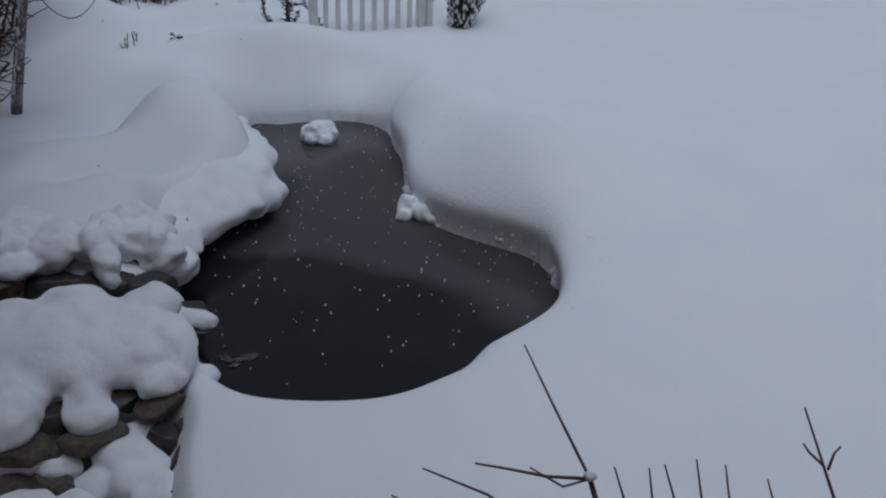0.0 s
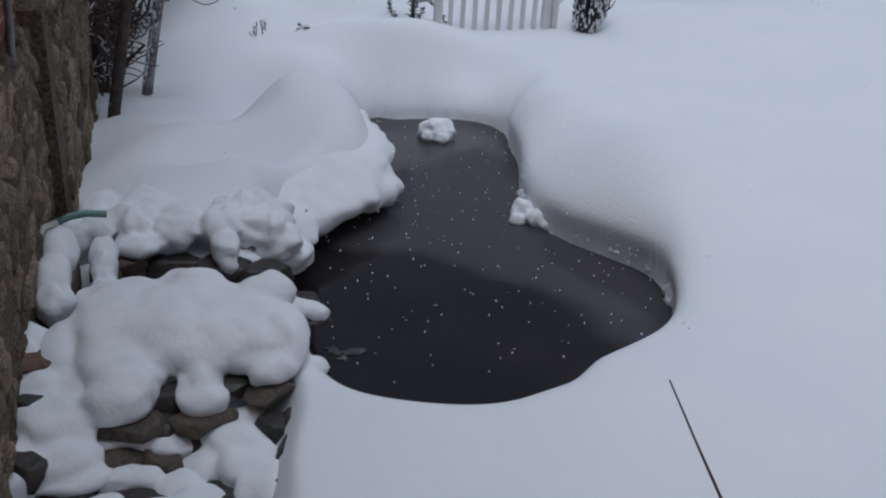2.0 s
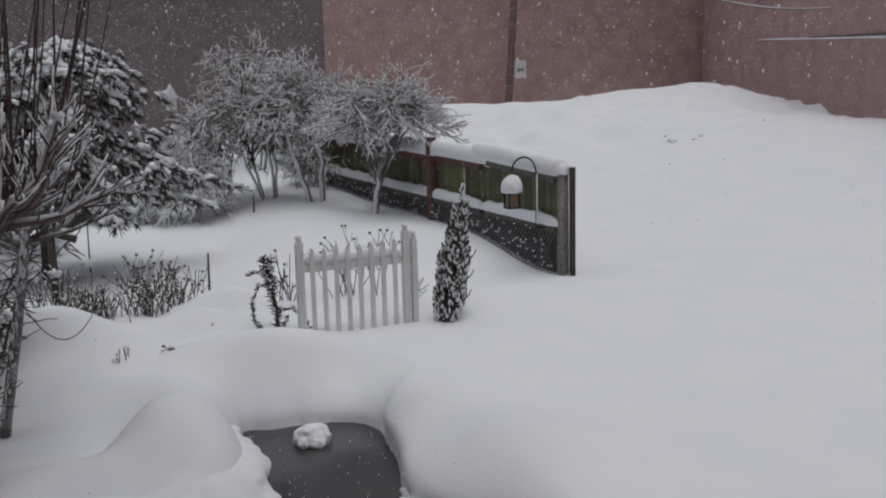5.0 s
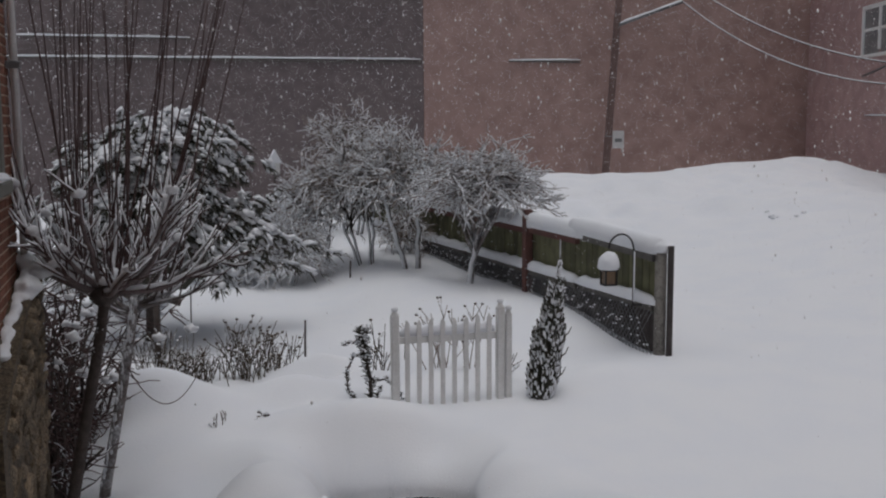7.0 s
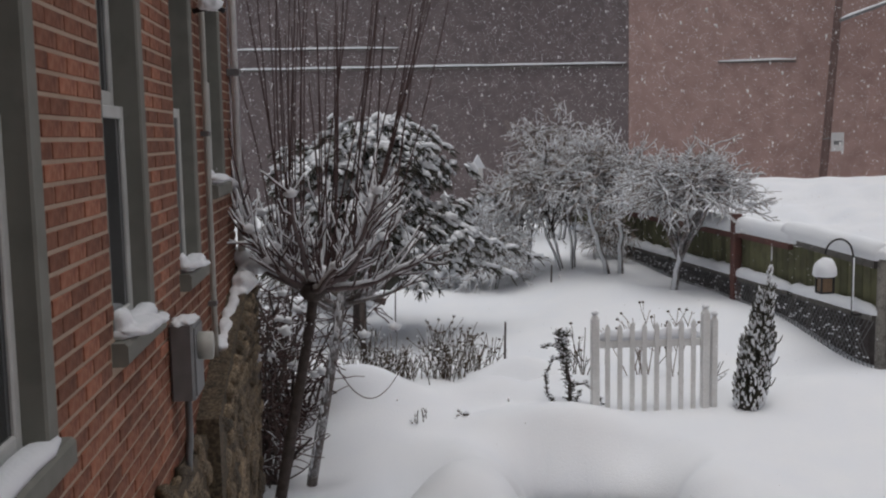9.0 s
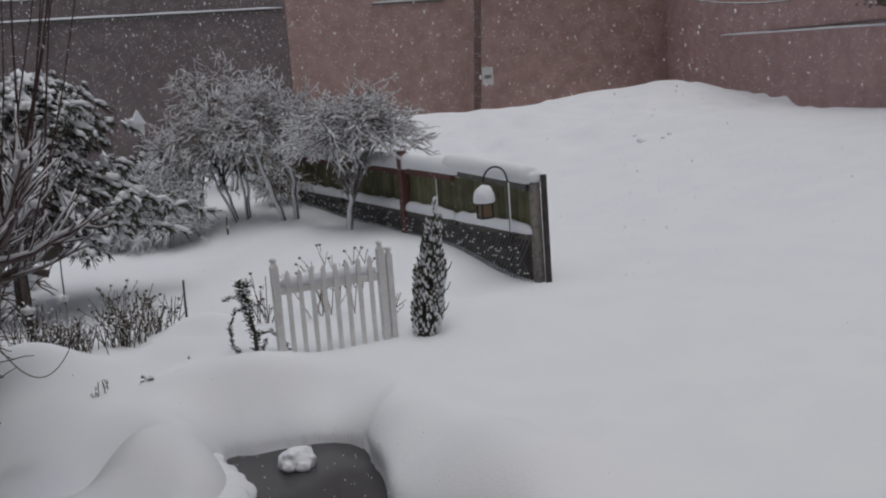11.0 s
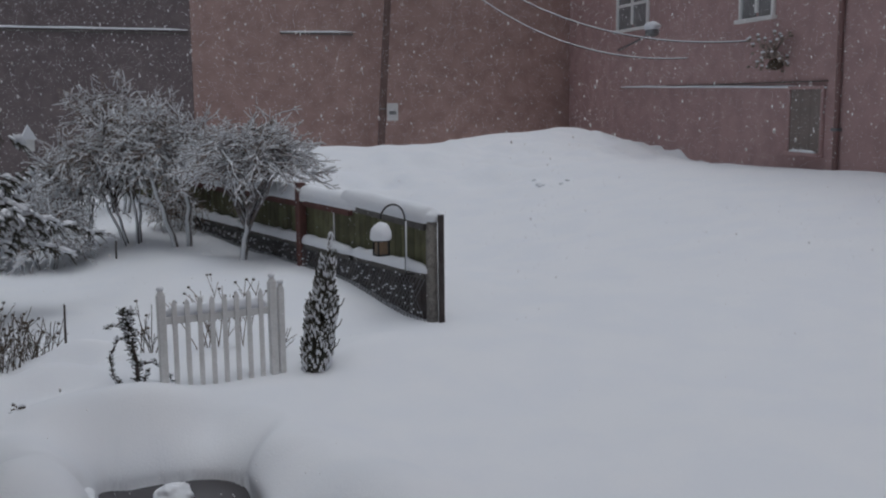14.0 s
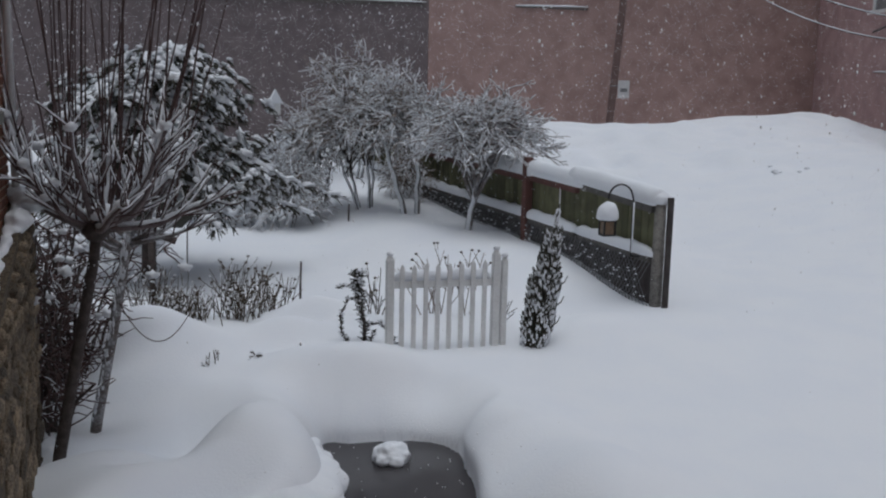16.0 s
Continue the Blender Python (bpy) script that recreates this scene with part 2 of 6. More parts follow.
# ---- snow-covered ground with the pond's hollow ----
WATER_Z = -0.45
POND = [(1.34, 7.70), (1.40, 7.98), (1.62, 7.86), (1.90, 7.82), (2.18, 7.78), (2.36, 7.66), (2.45, 7.40), (2.38, 6.95), (2.31, 6.62), (2.16, 6.10), (2.15, 5.66),
        (2.25, 5.40), (2.48, 5.10), (2.69, 4.84), (2.67, 4.46), (2.42, 3.99), (2.07, 3.74), (1.80, 3.59), (1.48, 3.48), (1.22, 3.38), (0.98, 3.40), (0.70, 3.50),
        (0.55, 3.62), (0.43, 3.90), (0.44, 4.40), (0.48, 4.80), (0.53, 5.15), (0.58, 5.46), (0.80, 5.72), (0.98, 5.90), (1.18, 6.04), (1.32, 6.32), (1.38, 6.75), (1.36, 7.18)]
SLAB = [(-0.66, 3.55), (-0.70, 4.05), (-0.50, 4.34), (-0.15, 4.30), (0.05, 4.22), (0.26, 4.20), (0.36, 3.98), (0.40, 3.72), (0.30, 3.36), (0.10, 3.26), (-0.10, 3.30), (-0.30, 3.22), (-0.50, 3.32)]


def rounded(poly, times=2):
    p = np.array(poly, float)
    for _ in range(times):
        q = np.roll(p, -1, 0)
        p = np.stack([0.75 * p + 0.25 * q, 0.25 * p + 0.75 * q], 1).reshape(-1, 2)
    return p


def signed(poly, X, Y):
    """Distance to the polygon's edge, negative inside."""
    d = np.full(X.shape, 1e9)
    inside = np.zeros(X.shape, bool)
    n = len(poly)
    for i in range(n):
        (ax, ay), (bx, by) = poly[i], poly[(i + 1) % n]
        ex, ey = bx - ax, by - ay
        k = np.clip(((X - ax) * ex + (Y - ay) * ey) / (ex * ex + ey * ey), 0, 1)
        d = np.minimum(d, np.hypot(X - ax - k * ex, Y - ay - k * ey))
        c = ((ay > Y) != (by > Y)) & (X < (bx - ax) * (Y - ay) / (by - ay + 1e-12) + ax)
        inside ^= c
    return np.where(inside, -d, d)


def waves(X, Y, freq, seed, octaves=3):
    g = np.random.default_rng(seed)
    z = np.zeros(X.shape)
    a = 1.0
    for o in range(octaves):
        for _ in range(5):
            th, ph = g.uniform(0, 6.283, 2)
            f = freq * (2 ** o) * g.uniform(0.7, 1.4)
            z += a * np.sin(f * (X * math.cos(th) + Y * math.sin(th)) + ph) / 5
        a *= 0.5
    return z


def bump(X, Y, x, y, rx, ry, turn=0.0, p=1.0):
    c, s = math.cos(radians(turn)), math.sin(radians(turn))
    u, v = ((X - x) * c + (Y - y) * s) / rx, (-(X - x) * s + (Y - y) * c) / ry
    return np.exp(-((u * u + v * v) ** p))


POND_R, SLAB_R = rounded(POND, 3), rounded(SLAB)
LIP = 0.08


CREST_X = (6.9, 8.0, 9.6, 11.3, 13.0, 14.2, 15.2, 16.8, 18.0, 18.9, 19.9, 21.4)
CREST_Z = (0.7, 1.38, 1.56, 1.5, 1.46, 1.54, 1.68, 1.78, 1.85, 1.66, 1.34, 0.9)


def open_snow(X, Y):
    """The snow's surface away from the pond's bank."""
    z = -0.1 + 0.25 * smooth01(Y, 6.4, 9.4)
    z = z - 0.04 * smooth01(-Y, -4.0, -1.0)
    z = z + 0.92 * smooth01(X, 6.5, 16.0) * smooth01(Y, -6, 12) + 0.3 * smooth01(Y, 14, 23) * smooth01(-X, -19, -15)
    # cleared snow heaped along the far walls
    ridge = 23.6 + 0.3 * np.sin(X * 0.9)
    crest = np.interp(X, CREST_X, CREST_Z)
    heap = np.maximum(crest - z, 0) * np.exp(-(np.abs(Y - ridge) / np.where(Y > ridge, 5.0, 2.2)) ** 1.7)
    rough = smooth01(X, 8, 10) * smooth01(-X, -21, -19) * bump(X * 0, Y, 0, 21.3, 1, 2.8)
    z = z + heap + rough * (0.08 * waves(X, Y, 1.7, 31, 2) + 0.2 * np.abs(waves(X, Y, 3.0, 33, 2)) + 0.09 * waves(X, Y, 5.5, 35, 1) - 0.07)
    z = z - 0.2 * bump(X, Y, 12.0, 18.4, 0.7, 0.3, -20) + 0.22 * bump(X, Y, 12.2, 19.1, 0.9, 0.4, -20) + 0.1 * bump(X, Y, 13.2, 18.2, 1.2, 0.6, 10) - 0.3 * smooth01(Y, 25.0, 28.0) * smooth01(X, 13, 15)
    z = z + 0.05 * waves(X, Y, 0.5, 3) + 0.018 * waves(X, Y, 2.1, 4, 2)
    z = z + 0.27 * smooth01(Y, 9.9, 12.2) * smooth01(X, 2.2, 3.8) * smooth01(-X, -8.0, -6.0)
    # humps of the buried garden
    z = z + 0.3 * bump(X, Y, -0.05, 9.12, 0.7, 0.34, -12) + 0.2 * bump(X, Y, 1.3, 9.35, 0.45, 0.25, 10) - 0.08 * bump(X, Y, 1.1, 8.9, 0.35, 0.15, 15) + 0.12 * bump(X, Y, 4.4, 9.0, 0.6, 0.35, 20) + 0.16 * bump(X, Y, 3.55, 13.6, 0.8, 0.5)
    z = z + 0.2 * bump(X, Y, -1.0, 10.0, 1.3, 1.2) + 0.1 * bump(X, Y, 3.0, 9.5, 0.6, 0.25)
    z = z + 0.1 * bump(X, Y, 0.72, 6.75, 0.42, 0.6) + 0.14 * bump(X, Y, 0.1, 6.3, 1.0, 1.3, 0, 2.0) - 0.14 * bump(X, Y, 0.3, 7.4, 0.3, 0.6, -25) + 0.34 * bump(X, Y, 2.92, 5.6, 0.55, 0.85, -15) + 0.17 * bump(X, Y, 2.85, 7.0, 0.4, 0.6) + 0.13 * bump(X, Y, 1.7, 8.5, 0.8, 0.3)
    z = z - 0.05 * bump(X, Y, 0.2, 7.0, 0.2, 0.4, -25) - 0.13 * bump(X, Y, 0.22, 6.0, 0.36, 0.14, 30) - 0.1 * bump(X, Y, -0.2, 7.2, 0.5, 0.16, 25) - 0.08 * bump(X, Y, -0.1, 6.6, 0.18, 0.12, 20) - 0.13 * bump(X, Y, 2.35, 8.1, 0.3, 0.35, -20) + 0.05 * bump(X, Y, -0.1, 6.3, 0.4, 0.3)
    z = z + 0.16 * bump(X, Y, -0.35, 5.35, 0.55, 0.35) + 0.1 * bump(X, Y, 0.25, 5.45, 0.3, 0.25)
    z = z + 0.065 * waves(X, Y, 2.6, 44, 2) * smooth01(Y, 7.9, 8.6) * smooth01(-Y, -12.5, -10.0) * smooth01(-X, -4.0, -2.0)
    z = z + 0.12 * waves(X, Y, 3.6, 40, 2) * smooth01(-X, -1.2, -0.6) * smooth01(Y, 5.0, 5.6) * smooth01(-Y, -9.5, -8.0)
    # snow blown up against the two trunks
    z = z + 0.07 * bump(X, Y, -0.73, 7.14, 0.1, 0.1, 0, 0.6) + 0.05 * bump(X, Y, -0.50, 7.78, 0.12, 0.1, 0, 0.6) - 0.06 * bump(X, Y, -0.40, 7.55, 0.25, 0.2) + 0.24 * bump(X, Y, 17.6, 10.2, 2.4, 5.0) - 0.07 * bump(X, Y, -0.64, 6.98, 0.3, 0.2)
    # scoops cut by the wind
    z = z + 0.2 * bump(X, Y, 1.62, 10.25, 0.42, 0.17, 15) - 0.16 * bump(X, Y, 1.75, 9.95, 0.5, 0.16, 10) + 0.1 * bump(X, Y, 2.0, 9.75, 0.5, 0.2, -10) - 0.08 * bump(X, Y, 4.15, 10.1, 0.6, 0.35, 30)
    z = z + 0.02 * waves(X, Y, 1.1, 61, 2) * smooth01(X, 3.4, 5.0) * smooth01(-Y, -18, -12)
    return z


def ground_height(X, Y):
    X, Y = np.asarray(X, float), np.asarray(Y, float)
    top = open_snow(X, Y)
    near = np.maximum(np.maximum(np.abs(X - 1.2) - 2.4, np.abs(Y - 5.3) - 3.6), 0) == 0
    z = top.copy()
    if near.any():
        x, y, t = X[near], Y[near], top[near]
        # the stones' bed beside the pond lies lower, with a thick slab of snow on it
        bed = smooth01(-x + 0.05 * waves(x, y, 5.0, 19, 2) - 0.1 * smooth01(-y, -3.5, -2.6), -0.38, -0.16) * smooth01(y, 2.2, 3.0) * smooth01(-y, -4.75, -4.62) * smooth01(x, -1.6, -0.9)
        t = t * (1 - bed) + (-0.36 + 0.03 * waves(x, y, 6, 9)) * bed
        d = signed(POND_R, x, y) - LIP * 0.5 * smooth01(y, 3.6, 5.0) * smooth01(x, 1.6, 1.9) - 0.16 * smooth01(y, 4.6, 5.0) * smooth01(-x, -1.6, -1.4) * smooth01(-y, -7.5, -7.2) + 0.012 * waves(x, y, 5, 6, 2) * smooth01(-y, -7.5, -7.0)
        # a raised rim of snow along the left bank, steep on its outer side
        rim = smooth01(-d + 0.07 * waves(x, y, 3.0, 71, 2), -1.15, -0.52) * smooth01(-x, -1.7, -1.1) * smooth01(y, 5.8, 6.8) * smooth01(-y, -8.45, -7.75)
        t = t + 0.17 * rim
        w = 0.34 + 0.05 * waves(x, y, 2.2, 7, 1) + 0.2 * smooth01(x, 1.9, 2.3) * smooth01(-y, -4.7, -4.3) + 0.4 * smooth01(y, 4.6, 5.2) * smooth01(x, 2.0, 2.3) * smooth01(-y, -7.3, -6.8) + 0.24 * smooth01(y, 7.2, 7.9)
        f = np.clip(d / w, 0, 1)
        low = WATER_Z - 0.25
        p = 3.0 - 1.35 * smooth01(y, 7.0, 7.6) - 0.75 * smooth01(x, 2.0, 2.3) * smooth01(y, 4.4, 4.9) * smooth01(-y, -7.2, -6.8)
        t = np.where(d > 0, WATER_Z + (t - WATER_Z) * (1 - (1 - f) ** p) ** (1 / p), low)
        z[near] = t
    return z


def hz(x, y):
    return float(ground_height(np.array([x]), np.array([y]))[0])


def axis(parts):
    out = []
    for a, b, s in parts:
        n = max(1, round((b - a) / s))
        out += list(np.linspace(a, b, n, endpoint=False))
    return np.array(out + [parts[-1][1]])


GX = axis([(-400, -60, 40), (-60, -10, 5), (-10, -2, 0.5), (-2, -1.0, 0.1), (-1.0, 3.3, 0.022), (3.3, 5, 0.08), (5, 23, 0.14), (23, 26, 0.25), (26, 60, 4), (60, 400, 40)])
GY = axis([(-400, -60, 40), (-60, -6, 6), (-6, 0, 0.5), (0, 2.6, 0.1), (2.6, 8.3, 0.022), (8.3, 11, 0.07), (11, 19, 0.25), (19, 26, 0.14), (26, 32, 0.25), (32, 60, 4), (60, 400, 40)])


def build_ground():
    X, Y = np.meshgrid(GX, GY)
    Z = ground_height(X.ravel(), Y.ravel()).reshape(X.shape)
    # the bank leans out over the water
    D = signed(POND_R, X.ravel(), Y.ravel()).reshape(X.shape) - LIP * 0.5 * smooth01(Y, 3.6, 5.0) * smooth01(X, 1.6, 1.9)
    gy, gx = np.gradient(np.clip(D, -0.6, 0.9), GY, GX)
    n = np.hypot(gx, gy) + 1e-6
    high = np.clip((Z - WATER_Z) / 0.3, 0, 1)
    push = LIP * np.where(D > 0, smooth01(high, 0.15, 0.9) * (1 - smooth01(D, 0.1, 0.7)), 0) * (1 - smooth01(Y, 7.0, 7.5)) * smooth01(X, 1.6, 1.9)
    X, Y = X - push * gx / n, Y - push * gy / n
    nx, ny = len(GX), len(GY)
    v = np.stack([X.ravel(), Y.ravel(), Z.ravel()], 1)
    i = np.arange(nx * ny).reshape(ny, nx)
    q = np.stack([i[:-1, :-1], i[:-1, 1:], i[1:, 1:], i[1:, :-1]], -1).reshape(-1, 4)
    me = bpy.data.meshes.new("ground")
    me.vertices.add(len(v))
    me.vertices.foreach_set("co", v.ravel())
    me.loops.add(q.size)
    me.loops.foreach_set("vertex_index", q.ravel())
    me.polygons.add(len(q))
    me.polygons.foreach_set("loop_start", np.arange(0, q.size, 4))
    me.polygons.foreach_set("use_smooth", np.ones(len(q), bool))
    me.update(calc_edges=True)
    me.materials.append(SNOW)
    tagged(new("ground", me), "deep fresh snow with soft drifts over a garden", "snow", kind="structure")


build_ground()


def build_water():
    n = 40
    x, y = np.linspace(0.0, 3.0, n), np.linspace(3.0, 8.4, 60)
    v = [(a, b, WATER_Z) for b in y for a in x]
    f = [(j * n + i, j * n + i + 1, (j + 1) * n + i + 1, (j + 1) * n + i) for j in range(59) for i in range(n - 1)]
    tagged(mesh_ob("water", v, f, WATER), "dark still pond water, paler grey towards its far bank", "water", kind="structure")


build_water()


# ---- the far buildings ----
WALL_Y = 29.0
SEAM_X = 8.05
CORNER = Vector((21.46, WALL_Y, 0))
ALONG = Vector((-0.283, -0.959, 0)).normalized()
OUT = Vector((-0.959, 0.283, 0)).normalized()


def side_frame(s, z, out=0.0):
    """A place on the side wall: s metres from the inner corner, z up, out towards the yard."""
    p = CORNER + ALONG * s + OUT * out
    return Vector((p.x, p.y, z))


def side_matrix(s, z, out=0.0):
    """x along the wall, y out of it, z up."""
    m = Matrix((( ALONG.x, OUT.x, 0), (ALONG.y, OUT.y, 0), (0, 0, 1))).to_4x4()
    return Matrix.Translation(side_frame(s, z, out)) @ m


b = Build()
b.box(-45, WALL_Y, -1, SEAM_X - 0.003, WALL_Y + 6, 6.95)
dark = tagged(b.ob("wall_far_dark", FAR_DARK, smooth=False), "long low dark grey building wall behind falling snow", "wall", kind="structure")
b = Build()
b.box(SEAM_X, WALL_Y - 0.02, -1, CORNER.x + 8, WALL_Y + 6, 9.5)
tagged(b.ob("wall_far_brick", FAR_BRICK, smooth=False), "tall dull red brick building wall", "wall", kind="structure")
b = Build()
b.box(-0.4, -0.35, -1, 44, 0.0, 7.6, m=side_matrix(0.3, 0))
side_wall = tagged(b.ob("wall_far_side", FAR_WING, smooth=False), "dull red brick wing with two small windows", "wall", kind="structure")


def snow_strip(name, pts, w, h, parent=None, seed=1, even=0.0):
    """A soft ridge of snow along a line of points."""
    g = random.Random(seed)
    b = Build()
    prof = [(-1, 0), (-1.02, 0.45), (-0.75, 0.85), (-0.3, 1.0), (0.3, 1.0), (0.75, 0.85), (1.02, 0.45), (1, 0)]
    pts = [Vector(p) for p in pts]
    v, n = [], len(prof)
    for i, p in enumerate(pts):
        d = (pts[min(i + 1, len(pts) - 1)] - pts[max(i - 1, 0)]).normalized()
        s = d.cross(Vector((0, 0, 1))).normalized()
        e = 0.55 + 0.4 * even if i in (0, len(pts) - 1) else 1.0
        kw, kh = (1 + g.uniform(-0.12, 0.1) * (1 - even)) * e, (1 + g.uniform(-0.18, 0.15) * (1 - even)) * e
        for u, q in prof:
            v.append(p + s * u * w / 2 * kw + Vector((0, 0, q * h * kh)))
    f = [(i * n + k, i * n + (k + 1) % n, (i + 1) * n + (k + 1) % n, (i + 1) * n + k) for i in range(len(pts) - 1) for k in range(n)]
    f += [tuple(range(n - 1, -1, -1)), tuple(range((len(pts) - 1) * n, len(pts) * n))]
    b.add(v, [tuple(reversed(q)) for q in f])
    return b.ob(name, SNOW, parent)


def line(a, c, n):
    a, c = Vector(a), Vector(c)
    return [a.lerp(c, i / n) for i in range(n + 1)]


def far_ledge(a, c, out, deep=0.08, high=0.04, label="thin wall ledge carrying a line of snow"):
    a, c = Vector(a), Vector(c)
    e = thing("wall_ledge", label, "ledge", a, kind="")
    d = (c - a).normalized()
    m = Matrix(((d.x, out.x, 0), (d.y, out.y, 0), (0, 0, 1))).to_4x4()
    b = Build().box(0, -0.01, -high, (c - a).length, deep, 0, 0.01, m=m)
    b.ob("shelf", GREY_WOOD, e, smooth=False)
    snow_strip("snow_cap", [p - a + out * deep * 0.5 for p in line(a, c, max(4, int((c - a).length * 2)))], deep * 1.1, 0.055, e, seed=int(abs(a.x) * 7) + 1)
    return e


fwd = Vector((0, -1, 0))
far_ledge((-3.6, WALL_Y, 4.68), (SEAM_X - 0.1, WALL_Y, 4.75), fwd)
far_ledge((10.75, WALL_Y - 0.02, 4.76), (13.1, WALL_Y - 0.02, 4.8), fwd)
far_ledge((-3.6, WALL_Y, 5.24), (1.3, WALL_Y, 5.26), fwd, 0.04, 0.03)
far_ledge(side_frame(4.8, 3.02), side_frame(15.6, 2.86), OUT, 0.06, 0.02)
# parapet snow on the low dark building
b = Build().box(-45, WALL_Y - 0.12, 6.8, SEAM_X - 0.05, WALL_Y + 0.4, 7.0, 0.03)
tagged(b.ob("parapet", GREY_WOOD, smooth=False), "dark parapet edge of the low building", "parapet", kind="structure")
tagged(snow_strip("parapet_snow", line((-30, WALL_Y + 0.1, 7.0), (SEAM_X - 0.1, WALL_Y + 0.1, 7.0), 60), 0.55, 0.14), "line of snow along a parapet", "snow", kind="structure")


def far_window(s, z, w, h):
    e = thing("window", "white-framed sash window in a brick wall", "window", side_frame(s, z), group="far windows")
    e.matrix_world = side_matrix(s, z)
    t = 0.11
    for nm, q in (("frame_left", (0, 0.0, 0, t, 0.07, h)), ("frame_right", (w - t, 0.0, 0, w, 0.07, h)), ("frame_head", (t, 0.0, h - t, w - t, 0.07, h)), ("mullion", (w / 2 - 0.06, 0.0, t, w / 2 + 0.06, 0.06, h - t))):
        Build().box(*q, 0.01).ob(nm, WHITE_PAINT, e, smooth=False)
    Build().box(-0.06, 0.0, -0.09, w + 0.06, 0.14, 0.0, 0.01).ob("sill", WHITE_PAINT, e, smooth=False)
    for x0, x1 in ((t, w / 2 - 0.06), (w / 2 + 0.06, w - t)):
        for z0, z1 in ((0.02, h * 0.47), (h * 0.53, h - t)):
            Build().box(x0, 0.0, z0, x1, 0.015, z1).ob("pane", FAR_GLASS, e, smooth=False)
        Build().box(x0, 0.0, h * 0.47, x1, 0.05, h * 0.53, 0.01).ob("meeting_rail", WHITE_PAINT, e, smooth=False)
    return e


far_window(4.4, 4.76, 2.35, 1.4)
far_window(11.95, 4.50, 1.55, 1.62)
far_window(19.5, 4.5, 1.55, 1.62)

# boarded window in the side wall
e = thing("boarded_window", "boarded-up window, dull green, with snow on its sill", "window")
e.matrix_world = side_matrix(14.3, 1.52)
for k in range(3):
    Build().box(0.385 * k, 0, 0, 0.385 * k + 0.38, 0.04, 1.33, 0.008).ob("board", DULL_GREEN, e, smooth=False)
Build().box(-0.08, 0, 0, 0.0, 0.07, 1.4, 0.01).ob("jamb", FAR_WING, e, smooth=False)
Build().box(1.155, 0, 0, 1.235, 0.07, 1.4, 0.01).ob("jamb", FAR_WING, e, smooth=False)
Build().box(0.0, 0, 1.33, 1.155, 0.08, 1.4, 0.01).ob("lintel", FAR_WING, e, smooth=False)
Build().box(-0.08, 0, -0.08, 1.235, 0.13, 0.0, 0.01).ob("sill", FAR_WING, e, smooth=False)
snow_strip("snow_cap", [(0.1 + 0.16 * i, 0.08, 0.0) for i in range(7)], 0.09, 0.06, e, 3)

# drain pipe on the side wall
e = thing("drain_pipe", "rust-brown drain pipe running down a brick wall", "pipe")
e.matrix_world = side_matrix(16.05, 0.4)
Build().tube([(0, 0.07, 0), (0, 0.07, 12)], 0.055, sides=10).ob("pipe", RUST, e)
for z in (1.6, 4.2, 6.8):
    Build().box(-0.09, 0, z, 0.09, 0.14, z + 0.06, 0.01).ob("bracket", GREY_METAL, e, smooth=False)

# hanging plant and lamp on the side wall
e = thing("hanging_basket", "snowy dead plant in a wall basket", "plant")
e.matrix_world = side_matrix(13.9, 3.6)
g = random.Random(8)
Build().blob((0, 0.2, -0.2), (0.15, 0.18, 0.13), 0.15, 3, 2).ob("basket", DRY_STALK, e)
b, c = Build(), Build()
for _ in range(48):
    a, r = g.uniform(0, 6.28), g.uniform(0.2, 0.75)
    p = Vector((math.cos(a) * r, 0.32 + math.sin(a) * r * 0.55, g.uniform(-0.35, 0.45)))
    b.tube([(0, 0.3, -0.05), p * 0.6 + Vector((0, 0.1, 0.1)), p], 0.015, 0.006, 4)
    b.blob(p, (0.05, 0.04, 0.035), 0.4, 3, 1, seed=r)
    if g.random() < 0.55:
        c.blob(p + Vector((0, 0, 0.05)), (0.045, 0.04, 0.03), 0.3, 3, 1, seed=a)
b.ob("foliage", FROSTED, e)
tagged(c.ob("snow_load", SNOW_DRY, e), kind="stuff")
e = thing("wall_lamp", "small wall lamp on an arm with a snow cap", "lamp")
e.matrix_world = side_matrix(7.7, 4.36)
Build().tube([(-3.2, 0.02, -0.2), (-1.2, 0.3, -0.05), (0.3, 0.5, 0.1)], 0.03, sides=6).ob("arm", GREY_METAL, e)
Build().blob((0.35, 0.5, 0.12), (0.2, 0.2, 0.14), 0.1, 2, 2).ob("shade", GREY_METAL, e)
Build().blob((0.35, 0.5, 0.27), (0.25, 0.24, 0.15), 0.2, 2, 2, flat=0.3).ob("snow_cap", SNOW, e)

# leaning utility pole with its cables
e = thing("utility_pole", "leaning brown utility pole with a snowy arm", "pole", (13.55, 28.0, 0.6))
Build().tube([(-0.05, 0, -0.6), (0.02, 0, 0.7), (0.33, 0, 5.1), (0.62, 0, 9.0)], 0.12, 0.1, 10).ob("shaft", POLE_WOOD, e)
Build().tube([(0.35, -0.1, 5.2), (2.5, -0.1, 5.95)], 0.05, 0.045, 8).ob("arm", GREY_METAL, e)
snow_strip("snow_cap", [(0.4 + 0.21 * i, -0.1, 5.25 + 0.073 * i) for i in range(11)], 0.12, 0.06, e, 5)
e2 = thing("warning_sign", "small pale sign with a dark bar, fixed to a pole", "sign", (13.74, 27.85, 2.35))
Build().box(-0.02, -0.02, -0.27, 0.36, 0.0, 0.27, 0.005).ob("plate", PALE_SIGN, e2, smooth=False)
